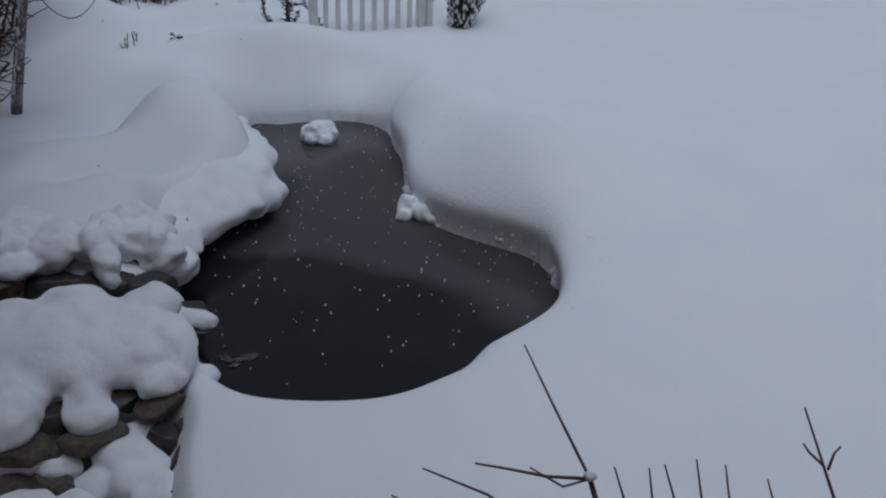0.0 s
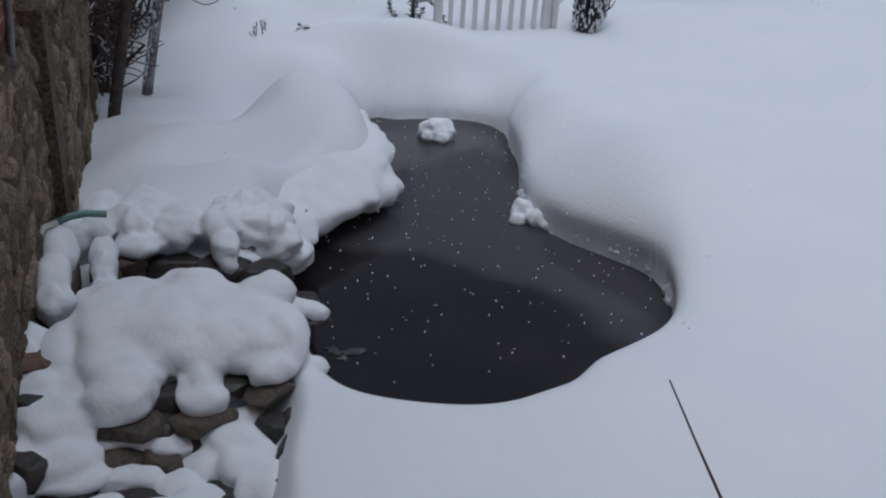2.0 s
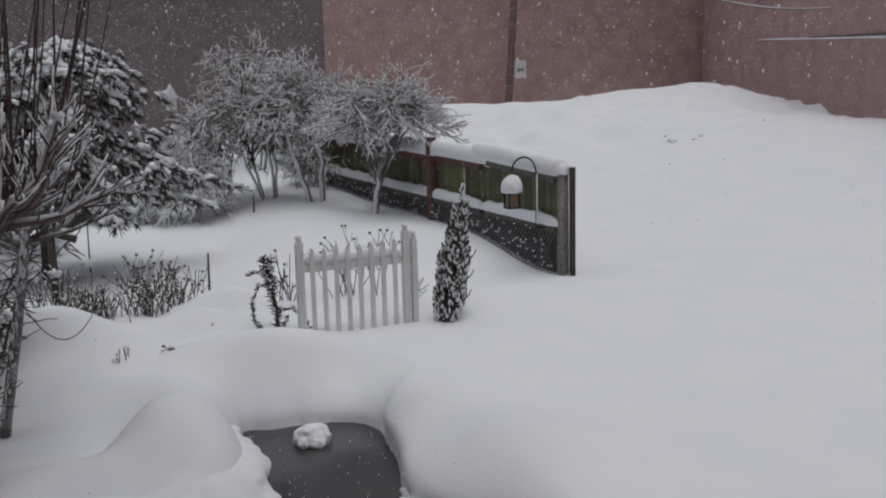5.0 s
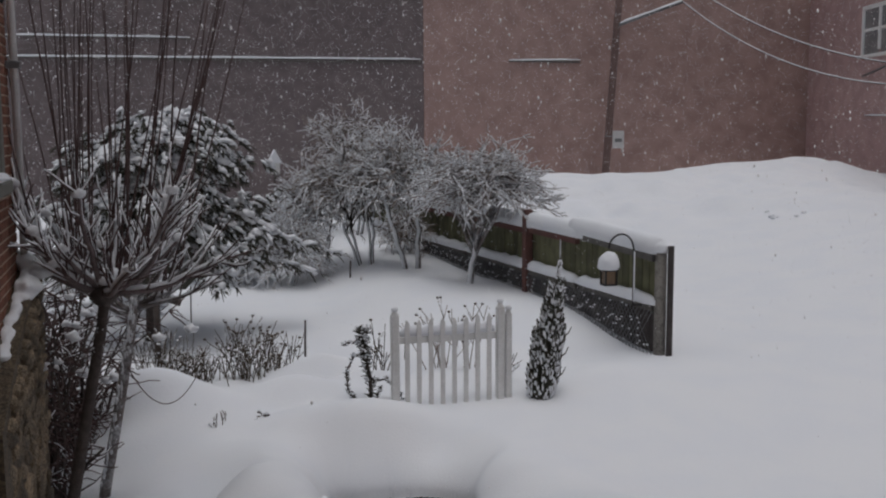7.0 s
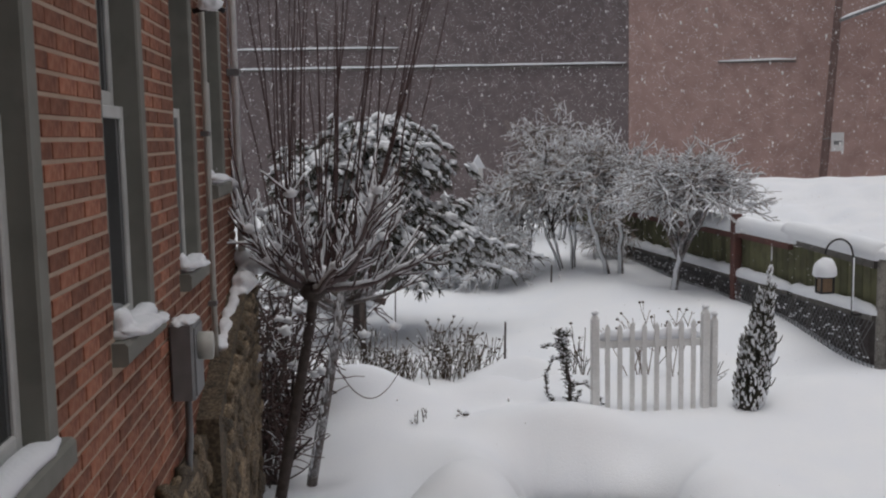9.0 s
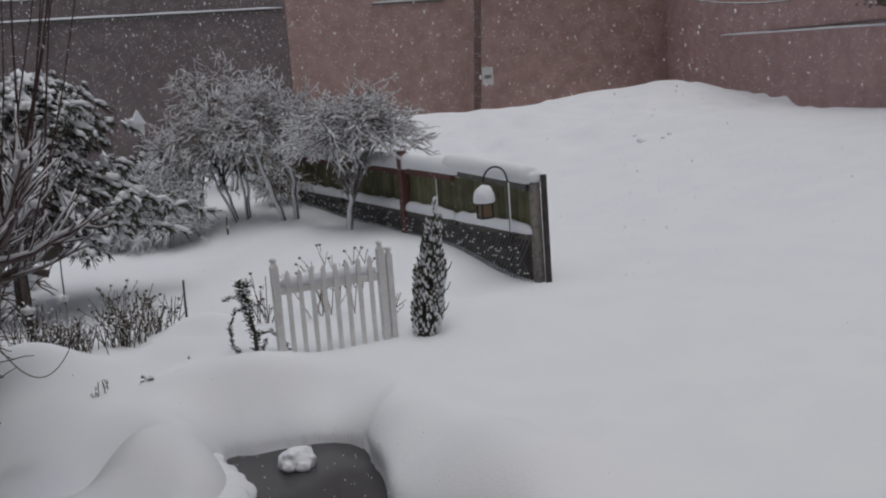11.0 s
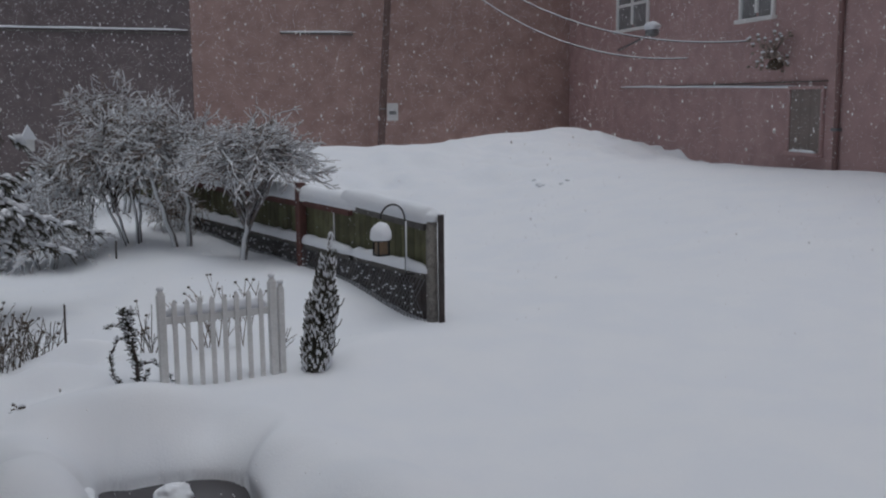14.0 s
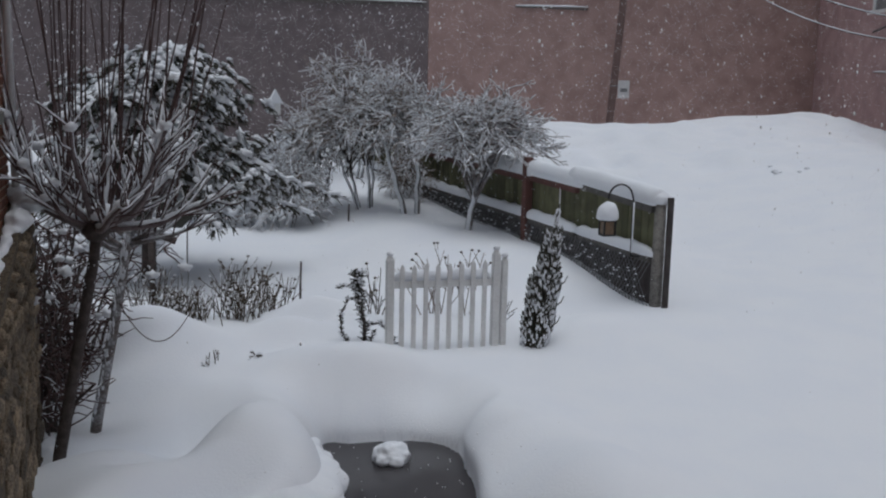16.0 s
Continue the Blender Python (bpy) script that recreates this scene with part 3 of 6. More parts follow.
Build().box(0.05, -0.026, -0.08, 0.29, -0.0205, 0.03).ob("dark_bar", GREY_METAL, e2, smooth=False)
Build().tube([(-0.3, 0.02, 0.1), (0.1, 0.012, 0.1)], 0.015, sides=6).ob("bracket", GREY_METAL, e2)


def cable(a, c, sag, label="sagging overhead cable coated with snow"):
    a, c = Vector(a), Vector(c)
    pts = [a.lerp(c, i / 24) - Vector((0, 0, sag * 4 * (i / 24) * (1 - i / 24))) for i in range(25)]
    e = thing("overhead_cable", label, "cable", a)
    Build().tube([p - a for p in pts], 0.011, sides=6).ob("wire", BLACK_IRON, e)
    Build().tube([p - a + Vector((0, 0, 0.02)) for p in pts], 0.014, sides=6).ob("snow_coat", SNOW, e)


cable((16.05, 27.9, 6.55), side_frame(9.3, 3.72, 0.05), 0.75)
cable((16.6, 27.9, 6.9), side_frame(12.5, 3.98, 0.05), 0.75)
cable((13.9, 27.9, 6.6), (17.8, 27.9, 7.6), 0.2)

# ---- the brick house ----
HX = -0.90
HOUSE_Y0, HOUSE_Y1, BASE_Z, HOUSE_TOP = -2.6, 7.15, 1.12, 8.6
OPENINGS = [(1.6, 2.64, 1.84, 3.74), (3.43, 4.08, 1.97, 3.74), (4.86, 5.42, 2.03, 3.74), (5.98, 6.6, 2.43, 3.74)]


def house_wall():
    """The wall behind the bricks, cut through at the windows."""
    x1, x0 = HX - 0.005, HX - 0.34
    b = Build()
    y = HOUSE_Y0
    for a, c, z0, z1 in OPENINGS:
        b.box(x0, y, BASE_Z, x1, a, HOUSE_TOP)
        b.box(x0, a, BASE_Z, x1, c, z0)
        b.box(x0, a, z1, x1, c, HOUSE_TOP)
        y = c
    b.box(x0, y, BASE_Z, x1, HOUSE_Y1 - 0.012, HOUSE_TOP)
    b.box(HX - 6, HOUSE_Y1 - 0.35, BASE_Z, x0, HOUSE_Y1 - 0.012, HOUSE_TOP)
    b.box(HX - 6, HOUSE_Y0, BASE_Z, x0, HOUSE_Y0 + 0.3, HOUSE_TOP)
    b.box(HX - 6.3, HOUSE_Y0, BASE_Z, HX - 6, HOUSE_Y1, HOUSE_TOP)
    return tagged(b.ob("wall_house", MORTAR, smooth=False), "red brick house wall with pale mortar joints", "wall", kind="structure")


wall_house = house_wall()
# unseen wall added behind the viewpoint; its height blocks sky and shades near snow
b = Build().box(HX - 0.3, -2.2, -0.5, 5.2, -1.3, 6.2)
tagged(b.ob("wall_rear_wing", BRICK, smooth=False), "unseen brick wall behind the viewer, added to shade the near snow", "wall", kind="structure")
b = Build().box(HX - 6.4, HOUSE_Y0 - 0.1, HOUSE_TOP + 0.002, HX + 0.3, HOUSE_Y1 + 0.3, HOUSE_TOP + 0.3, 0.02)
tagged(b.ob("roof", GREY_WOOD, smooth=False), "flat eaves of the brick house", "roof", kind="structure")
b = Build().box(HX - 6.0, HOUSE_Y0 + 0.3, BASE_Z - 0.05, HX - 0.34, HOUSE_Y1 - 0.35, BASE_Z)
tagged(b.ob("floor_house", INSIDE, smooth=False), "dark floor inside the house", "floor", kind="structure")


def house_window(i, a, c, z0, z1):
    e = thing("window_%d" % (i + 1), "tall sash window with grey timber trim in a brick wall", "window", kind="structure")
    e.location = (HX, a, z0)
    w, h, t = c - a, z1 - z0, 0.1
    for nm, q in (("trim_near", (-0.2, 0, 0, -0.01, t * 0.5, h)), ("trim_far", (-0.2, w - t, 0, 0.02, w, h)), ("trim_head", (-0.2, t * 0.5, h - t, 0.018, w - t, h))):
        Build().box(*q, 0.008).ob(nm, TRIM, e, smooth=False)
    sill = Build().box(-0.2, -0.04, -0.09, 0.055, w + 0.04, -0.003, 0.012).ob("sill", TRIM, e, smooth=False)
    hm = h * 0.49
    for nm, x, lo, hi in (("lower_sash", -0.05, 0.0, hm), ("upper_sash", -0.085, hm, h - t)):
        fr = Build()
        fr.box(x - 0.03, t * 0.5, lo, x, t * 0.5 + 0.05, hi, 0.005).box(x - 0.03, w - t - 0.05, lo, x, w - t, hi, 0.005)
        fr.box(x - 0.03, t * 0.5 + 0.05, lo, x, w - t - 0.05, lo + 0.06, 0.005).box(x - 0.03, t * 0.5 + 0.05, hi - 0.05, x, w - t - 0.05, hi, 0.005)
        s = fr.ob(nm, SASH, e, smooth=False)
        p = Build().box(x - 0.02, t * 0.5 + 0.05, lo + 0.06, x - 0.012, w - t - 0.05, hi - 0.05).ob("pane", GLASS, s, smooth=False)
    snow_strip("sill_snow", [(0.0, 0.02 + (w - 0.04) * k / 8, 0.0) for k in range(9)], 0.1, 0.05 if i else 0.035, e, 11 + i)
    return e


for i, o in enumerate(OPENINGS):
    house_window(i, *o)
# ---- rubble foundation ----
def foundation():
    b = Build()
    b.box(HX - 0.5, HOUSE_Y0, -0.9, HX + 0.05, HOUSE_Y1 + 0.02, BASE_Z - 0.003)
    f = tagged(b.ob("wall_foundation", RUBBLE_MORTAR, smooth=False), "rough brown rubble stone foundation of the house", "wall", kind="structure")
    b = Build()
    g = random.Random(3)
    # stepped stone buttress at the far corner
    v = []
    for y, z in ((5.1, -0.6), (5.1, 1.2), (5.95, 1.5), (7.18, 1.8), (7.18, -0.6)):
        v += [Vector((HX - 0.05, y, z)), Vector((HX + 0.12, y, z))]
    fcs = [(0, 2, 4, 6, 8), (1, 9, 7, 5, 3), (0, 1, 3, 2), (2, 3, 5, 4), (4, 5, 7, 6), (6, 7, 9, 8)]
    b.add(v, fcs)
    tagged(b.ob("wall_buttress", RUBBLE_MORTAR, smooth=False), "sloping stone buttress against the house", "wall", kind="structure")
    return f


wall_foundation = foundation()

# electricity meter, conduits, downspout
e = thing("meter_box", "grey metal electricity meter box on the brick wall", "meter box", (HX + 0.002, 4.42, 1.48))
e.scale = (0.8, 0.85, 0.85)
Build().box(0, 0, 0, 0.14, 0.3, 0.42, 0.015).ob("case", GREY_METAL, e, smooth=False)
Build().box(0.14, 0.02, 0.02, 0.15, 0.28, 0.4, 0.004).ob("cover", GREY_METAL, e, smooth=False)
Build().tube([(0.15, 0.15, 0.28), (0.23, 0.15, 0.28)], 0.08, sides=16).ob("dial", RUBBER_PALE, e)
Build().blob((0.07, 0.15, 0.425), (0.075, 0.15, 0.03), 0.4, 2, 3, flat=0.6).ob("snow_cap", SNOW, e)
Build().tube([(0.07, 0.15, 0.0), (0.07, 0.15, -0.25), (0.04, 0.2, -0.5), (0.03, 0.2, -1.2)], 0.022, sides=8).ob("conduit", GREY_METAL, e)
e = thing("conduit", "thin pale conduit clipped to the brick wall", "pipe", (HX + 0.03, 5.72, BASE_Z))
Build().tube([(0, 0, -0.3), (0, 0, 5.2)], 0.018, sides=8).ob("pipe", RUBBER_PALE, e)
for z in (0.6, 1.6, 2.6, 3.6):
    Build().box(-0.03, -0.03, z, 0.02, 0.03, z + 0.03, 0.004).ob("clip", GREY_METAL, e, smooth=False)
e = thing("downspout", "white downspout at the corner of the house", "pipe", (HX + 0.05, HOUSE_Y1 - 0.08, 1.85))
Build().tube([(0, 0, 0), (0, 0, 4.6)], 0.026, sides=10).ob("pipe", WHITE_PAINT, e)
Build().box(-0.05, -0.045, 1.3, 0.04, 0.045, 1.35, 0.005).ob("strap", GREY_METAL, e, smooth=False)
Build().box(-0.05, -0.045, 2.9, 0.04, 0.045, 2.95, 0.005).ob("strap", GREY_METAL, e, smooth=False)
e = thing("bracket", "iron wall bracket with a lump of snow", "bracket", (HX, 5.6, 3.42))
Build().tube([(0, 0, 0), (0.12, 0, 0.03), (0.18, 0, 0.0)], 0.015, sides=6).ob("arm", BLACK_IRON, e)
Build().blob((0.1, 0, 0.04), (0.07, 0.08, 0.055), 0.3, 2, 3, flat=0.4).ob("snow_cap", SNOW, e)

# ---- garden fence ----
F0 = Vector((5.50, 9.72, 0))
FD = Vector((-0.085, 0.996, 0)).normalized()
FN = Vector((-FD.y, FD.x, 0))


def fence():
    e = thing("fence", "mossy board fence with thick snow on its rails", "fence", F0)
    m = Matrix(((FD.x, FN.x, 0), (FD.y, FN.y, 0), (0, 0, 1))).to_4x4()
    e.matrix_world = Matrix.Translation(F0) @ m
    L = 12.2
    g = random.Random(2)

    def gz(s):
        p = F0 + FD * s
        return hz(p.x, p.y)
    posts = [0.0, 1.78, 3.25, 5.5, 7.75, 10.0, 12.2]
    for k, s in enumerate(posts):
        red = k == 2
        z0, z1 = gz(s) - 0.25, (1.36 if k == 0 else 1.58 if red else 1.2) 
        pb = Build()
        if k == 0:
            pb.tube([(0, 0.02, z0), (0, 0.02, z1 - 0.05)], 0.07, 0.066, 12).tube([(0, 0.02, z1 - 0.05), (0, 0.02, z1)], 0.066, 0.05, 12)
        else:
            pb.box(s - 0.06, 0.03, z0, s + 0.06, 0.15, z1, 0.012) if red else pb.box(s - 0.05, -0.13, z0, s + 0.05, -0.01, z1, 0.012)
        pb.ob("post", POST_WOOD if not red else RED_WOOD, e, "round grey end post" if k == 0 else "red-stained post" if red else "", smooth=k == 0)
        if k == 0:
            Build().blob((0.02, 0.0, z1 + 0.02), (0.1, 0.11, 0.09), 0.2, 2, 3, flat=0.5).ob("snow_cap", SNOW, e)
    Build().box(-0.135, -0.07, gz(0) - 0.2, -0.1, 0.01, 1.42, 0.012).ob("corner_board", DARK_WOOD, e, "dark board with a rounded top", smooth=False)
    rise = 0.0
    for a, c in zip(posts[:-1], posts[1:]):
        red = a >= 1.7 and a < 6
        za, zc = (1.24, 1.26) if red else (1.23, 1.31) if a == 0 else (1.27, 1.27)
        for nm, off, h, mat in (("top_rail", 0.0, 0.09, RED_WOOD if red else GREY_WOOD), ("middle_rail", -0.56, 0.08, GREY_WOOD)):
            rb = Build()
            v = []
            for s, z in ((a + 0.062, za + (off if off == 0 else 0.66 - za)), (c - 0.062, zc + (off if off == 0 else 0.66 - zc))):
                v += [Vector((s, 0.032, z)), Vector((s, 0.10, z)), Vector((s, 0.10, z + h)), Vector((s, 0.032, z + h))]
            rb.add(v, [(0, 1, 2, 3), (7, 6, 5, 4), (0, 4, 5, 1), (1, 5, 6, 2), (2, 6, 7, 3), (3, 7, 4, 0)])
            rb.ob(nm, mat, e, "red-stained top rail" if red and off == 0 else "", smooth=False)
        n = int((c - a) / 0.16)
        snow_strip("rail_snow", [(a + (0 if a == 0 else -0.14) + (c - a + 0.2) * i / n, 0.03, za + (zc - za) * i / n + 0.088) for i in range(n + 1)], 0.22, 0.2, e, int(a * 3) + 2, 0.75)
        snow_strip("rail_snow", [(a + (c - a) * i / n, 0.075, 0.738) for i in range(n + 1)], 0.14, 0.12, e, int(a * 5) + 4)
    s = 0.09
    while s < L - 0.2:
        w = 0.135
        z0, z1 = 0.70 + rise * s, 1.285 + rise * s + g.uniform(-0.01, 0.012)
        Build().box(s, 0.0, z0, s + w, 0.022, z1, 0.004).ob("board", MOSSY, e, smooth=False)
        lo = min(gz(s) - 0.15, z0 - 0.1)
        Build().box(s, 0.004, lo, s + w, 0.022, z0 - 0.02, 0.004).ob("lower_board", DARK_WOOD, e, smooth=False)
        s += 0.145
    # snowy wire mesh in front of the lower boards
    wb, sb = Build(), Build()
    s = 0.0
    while s < 8.0:
        z0, z1 = gz(s) - 0.02, 0.68 + rise * s
        dz = z1 - z0
        wb.tube([(s, 0.115, z0), (s + dz * 0.8, 0.115, z1)], 0.004, sides=4)
        wb.tube([(s + dz * 0.8, 0.12, z0), (s, 0.12, z1)], 0.004, sides=4)
        for k in range(6):
            if g.random() < 0.3:
                q = g.random()
                sb.blob((s + dz * 0.8 * q, 0.118, z0 + dz * q), (0.02, 0.014, 0.012), 0.3, 3, 1)
        s += 0.075
    wb.ob("wire_mesh", GREY_METAL, e, "thin wire mesh with snow grains")
    tagged(sb.ob("mesh_snow", SNOW_DRY, e), kind="stuff")


fence()

# lantern on a shepherd's hook
p = Vector((5.27, 9.97, 0))
rail_z = 0.7
e = thing("garden_lantern", "amber garden lantern on a black shepherd's hook, capped with snow", "lantern", (p.x, p.y, hz(p.x, p.y)))
zt = 1.53 - e.location.z
arch = [(0.0, 0.0, rail_z - e.location.z), (0, 0, zt - 0.18)] + [(-0.15 + 0.15 * math.cos(a), 0.02, zt - 0.16 + 0.16 * math.sin(a)) for a in [math.pi * k / 12 for k in range(1, 13)]]
Build().tube(arch, 0.011, sides=8).ob("hook", BLACK_IRON, e)
Build().tube([(0, 0, rail_z + 0.01 - e.location.z), (0.2, 0.0, rail_z - e.location.z)], 0.012, sides=6).ob("bracket", BLACK_IRON, e)
Build().tube([(0.004, -0.012, rail_z + 0.05 - e.location.z), (0.004, -0.012, zt - 0.2)], 0.009, sides=6).ob("snow_line", SNOW, e)
q = Vector((-0.30, 0.02, 0.97 - e.location.z))
Build().box(q.x - 0.075, q.y - 0.075, q.z - 0.02, q.x + 0.075, q.y + 0.075, q.z, 0.01).ob("base", BLACK_IRON, e, smooth=False)
Build().box(q.x - 0.06, q.y - 0.06, q.z, q.x + 0.06, q.y + 0.06, q.z + 0.15, 0.01).ob("glass", AMBER, e, smooth=False)
for sx in (-1, 1):
    for sy in (-1, 1):
        Build().box(q.x + sx * 0.066 - 0.008, q.y + sy * 0.066 - 0.008, q.z, q.x + sx * 0.066 + 0.008, q.y + sy * 0.066 + 0.008, q.z + 0.15).ob("corner_bar", BLACK_IRON, e, smooth=False)
Build().tube([(q.x, q.y, q.z + 0.15), (q.x, q.y, q.z + 0.2), (q.x, q.y, q.z + 0.3)], 0.11, 0.02, 8).ob("hood", BLACK_IRON, e)
Build().blob((q.x, q.y, q.z + 0.22), (0.125, 0.125, 0.15), 0.12, 2, 3, flat=0.62).ob("snow_cap", SNOW, e)

e = thing("snowy_rod", "thin rod fixed to a fence, coated white with snow", "rod", (5.235, 12.0, 0.84))
Build().tube([(0.0, 0, -0.1), (0, 0, 0.46)], 0.009, sides=8).ob("rod", GREY_METAL, e)
Build().tube([(-0.004, -0.01, 0.0), (-0.004, -0.01, 0.47)], 0.009, sides=6).ob("snow_coat", SNOW, e)

# ---- white picket gate ----
def gate():
    a, c = Vector((2.17, 8.78, 0)), Vector((3.22, 8.76, 0))
    e = thing("picket_gate", "white picket gate half buried in snow", "gate", a)
    d = (c - a).normalized()
    m = Matrix(((d.x, -d.y, 0), (d.y, d.x, 0), (0, 0, 1))).to_4x4()
    e.matrix_world = Matrix.Translation(a) @ m
    L = (c - a).length
    for s, top, w in ((0.0, 1.04, 0.075), (L, 1.07, 0.075), (L + 0.085, 1.0, 0.06)):
        z0 = hz(a.x + d.x * s, a.y) - 0.3
        pb = Build().box(s - w / 2, -w / 2, z0, s + w / 2, w / 2, top - 0.06, 0.008)
        pb.tube([(s, 0, top - 0.06), (s, 0, top - 0.03), (s, 0, top)], w * 0.55, 0.012, 8)
        pb.ob("gate_post", WHITE_PAINT, e, smooth=False)
        Build().blob((s, 0, top), (0.035, 0.035, 0.03), 0.2, 2, 2, flat=0.4).ob("snow_cap", SNOW, e)
    for z in (0.70,):
        Build().box(0.04, 0.0, z, L - 0.04, 0.03, z + 0.07, 0.006).ob("rail", WHITE_PAINT, e, smooth=False)
    snow_strip("rail_snow", [(0.05 + (L - 0.1) * k / 14, 0.035, 0.77) for k in range(15)], 0.08, 0.1, e, 9)
    g = random.Random(4)
    for k in range(8):
        s = L * (k + 1) / 9
        top = 0.94 + 0.015 * k / 8 + g.uniform(-0.012, 0.012)
        pb = Build()
        w = 0.022
        v = [(s - w, -0.022, -0.1), (s + w, -0.022, -0.1), (s + w, -0.022, top - 0.04), (s, -0.022, top), (s - w, -0.022, top - 0.04)]
        v += [(x, -0.002, z) for x, _, z in v]
        pb.add([Vector(q) for q in v], [(0, 1, 2, 3, 4), (9, 8, 7, 6, 5), (0, 5, 6, 1), (1, 6, 7, 2), (2, 7, 8, 3), (3, 8, 9, 4), (4, 9, 5, 0)])
        pb.ob("picket", WHITE_PAINT, e, smooth=False)


gate()


# ---- stones beside the pond ----
def stone(at, size, turn=0.0, cap=0.0, mat=None, seed=1.0, label="snow-capped field stone beside the pond", tip=0.0, cap_up=0.35):
    e = thing("rock", label, "rock", at, group="stones beside the pond")
    m = pose(0, 0, 0, tip, tip * 0.4, turn)
    b = Build()
    V, F = ICO[4]
    cuts = random.Random(int(seed * 10))
    planes = [(Vector((cuts.uniform(-1, 1), cuts.uniform(-1, 1), cuts.uniform(-1, 1))).normalized(), cuts.uniform(0.55, 0.85)) for _ in range(11)] + [(Vector((0.1, -0.1, 1)).normalized(), 0.6)]
    out = []
    for p in V:
        q = p * (1 + 0.12 * noise.noise(p * 1.6 + Vector((seed, 0, seed))))
        for n, h in planes:
            over = q.dot(n) - h
            if over > 0:
                q = q - n * over
        q = q * (1.18 + 0.05 * noise.noise(p * 5 + Vector((seed, seed, 0))))
        out.append(m @ Vector((q.x * size[0], q.y * size[1], q.z * size[2])))
    b.add(out, F)
    b.ob("stone", mat or ROCK, e)
    if cap:
        c = Build().blob((0, 0.02, size[2] * cap_up), (size[0] * 1.06, size[1] * 1.02, cap), 0.3, 1.5, 4, flat=0.25, seed=seed + 3, m=None)
        k = pose(0, 0, 0, 0, 0, turn)
        c.v = [k @ v for v in c.v]
        c.ob("snow_cap", SNOW_DRY, e)
    return e


# front course
# some of the dark stones fill gaps, their colour standing in for shade there
STONES = [
    (-0.44, 3.45, -0.20, 0.17, 0.12, 0.07, 6, ROCK), (-0.09, 3.43, -0.19, 0.13, 0.1, 0.055, -8, ROCK), (0.2, 3.5, -0.13, 0.13, 0.08, 0.05, 38, ROCK),
    (-0.23, 3.56, -0.16, 0.11, 0.08, 0.08, 30, WET_GAP_ROCK), (0.04, 3.58, -0.13, 0.1, 0.07, 0.06, 0, WET_GAP_ROCK), (-0.27, 3.44, -0.22, 0.07, 0.09, 0.06, 0, WET_GAP_ROCK),
    (-0.46, 3.36, -0.31, 0.16, 0.1, 0.07, 4, ROCK), (-0.27, 3.32, -0.32, 0.09, 0.11, 0.07, 50, ROCK), (-0.09, 3.42, -0.28, 0.14, 0.08, 0.07, 0, WET_GAP_ROCK),
    (-0.68, 3.2, -0.36, 0.22, 0.12, 0.08, 12, WET_GAP_ROCK), (-0.34, 3.14, -0.38, 0.18, 0.12, 0.08, -20, WET_GAP_ROCK), (-0.04, 3.12, -0.38, 0.16, 0.1, 0.08, -35, WET_GAP_ROCK),
    (0.2, 3.4, -0.24, 0.07, 0.09, 0.08, 40, WET_GAP_ROCK), (-0.1, 2.92, -0.36, 0.2, 0.12, 0.08, 20, WET_GAP_ROCK), (-0.5, 2.94, -0.36, 0.2, 0.12, 0.08, -15, WET_GAP_ROCK),
    (0.27, 3.2, -0.27, 0.09, 0.1, 0.1, 20, WET_GAP_ROCK), (0.27, 3.02, -0.29, 0.08, 0.1, 0.09, 70, WET_GAP_ROCK), (0.3, 3.38, -0.25, 0.06, 0.08, 0.08, 0, WET_GAP_ROCK),
    (-0.8, 3.74, -0.02, 0.1, 0.08, 0.045, 30, ROCK_RED), (-0.8, 3.5, -0.12, 0.07, 0.05, 0.1, 30, WET_GAP_ROCK), (-0.58, 3.46, -0.22, 0.07, 0.07, 0.09, 0, WET_GAP_ROCK), (-0.82, 3.2, -0.2, 0.1, 0.07, 0.1, 0, WET_GAP_ROCK), (-0.84, 3.46, -0.3, 0.14, 0.14, 0.1, 0, ROCK), (-0.88, 5.12, 0.02, 0.12, 0.1, 0.05, 10, WET_GAP_ROCK)]
for k, (x, y, z, rx, ry, rz, turn, mat) in enumerate(STONES):
    stone((x, y, z), (rx, ry, rz), turn, 0.0, mat, k * 1.3 + 1.1, "rough field stone half buried in snow")
# the dark slot where water comes down
stone((-0.47, 4.68, -0.05), (0.1, 0.09, 0.07), 4, 0.0, ROCK_RED, 14.4, "red sandstone block under a snow bank")
stone((-0.24, 4.74, -0.12), (0.18, 0.1, 0.09), 3, 0.0, WET_GAP_ROCK, 13.6, "wet dark stone in a shaded channel")
stone((0.04, 4.70, -0.15), (0.2, 0.1, 0.12), -5, 0.0, WET_GAP_ROCK, 15.3, "wet dark stone in a shaded channel")
stone((0.27, 4.66, -0.17), (0.16, 0.1, 0.12), 10, 0.0, WET_GAP_ROCK, 16.2, "wet dark stone in a shaded channel")
stone((-0.12, 4.52, -0.36), (0.5, 0.16, 0.12), 0, 0.0, WET_GAP_ROCK, 17.1, "wet dark stone in a shaded channel")
stone((0.36, 4.46, -0.30), (0.17, 0.16, 0.16), 30, 0.0, WET_GAP_ROCK, 18.8, "wet dark stone at the water's edge")
stone((0.43, 4.22, -0.19), (0.13, 0.07, 0.035), -18, 0.0, WET_GAP_ROCK, 19.7, "flat dark stone jutting over the water")
stone((0.42, 3.95, -0.36), (0.08, 0.18, 0.16), 0, 0.0, WET_GAP_ROCK, 20.4, "wet dark stone at the water's edge")
stone((0.43, 3.72, -0.26), (0.09, 0.08, 0.1), 10, 0.0, WET_GAP_ROCK, 21.5, "small stone at the water's edge")
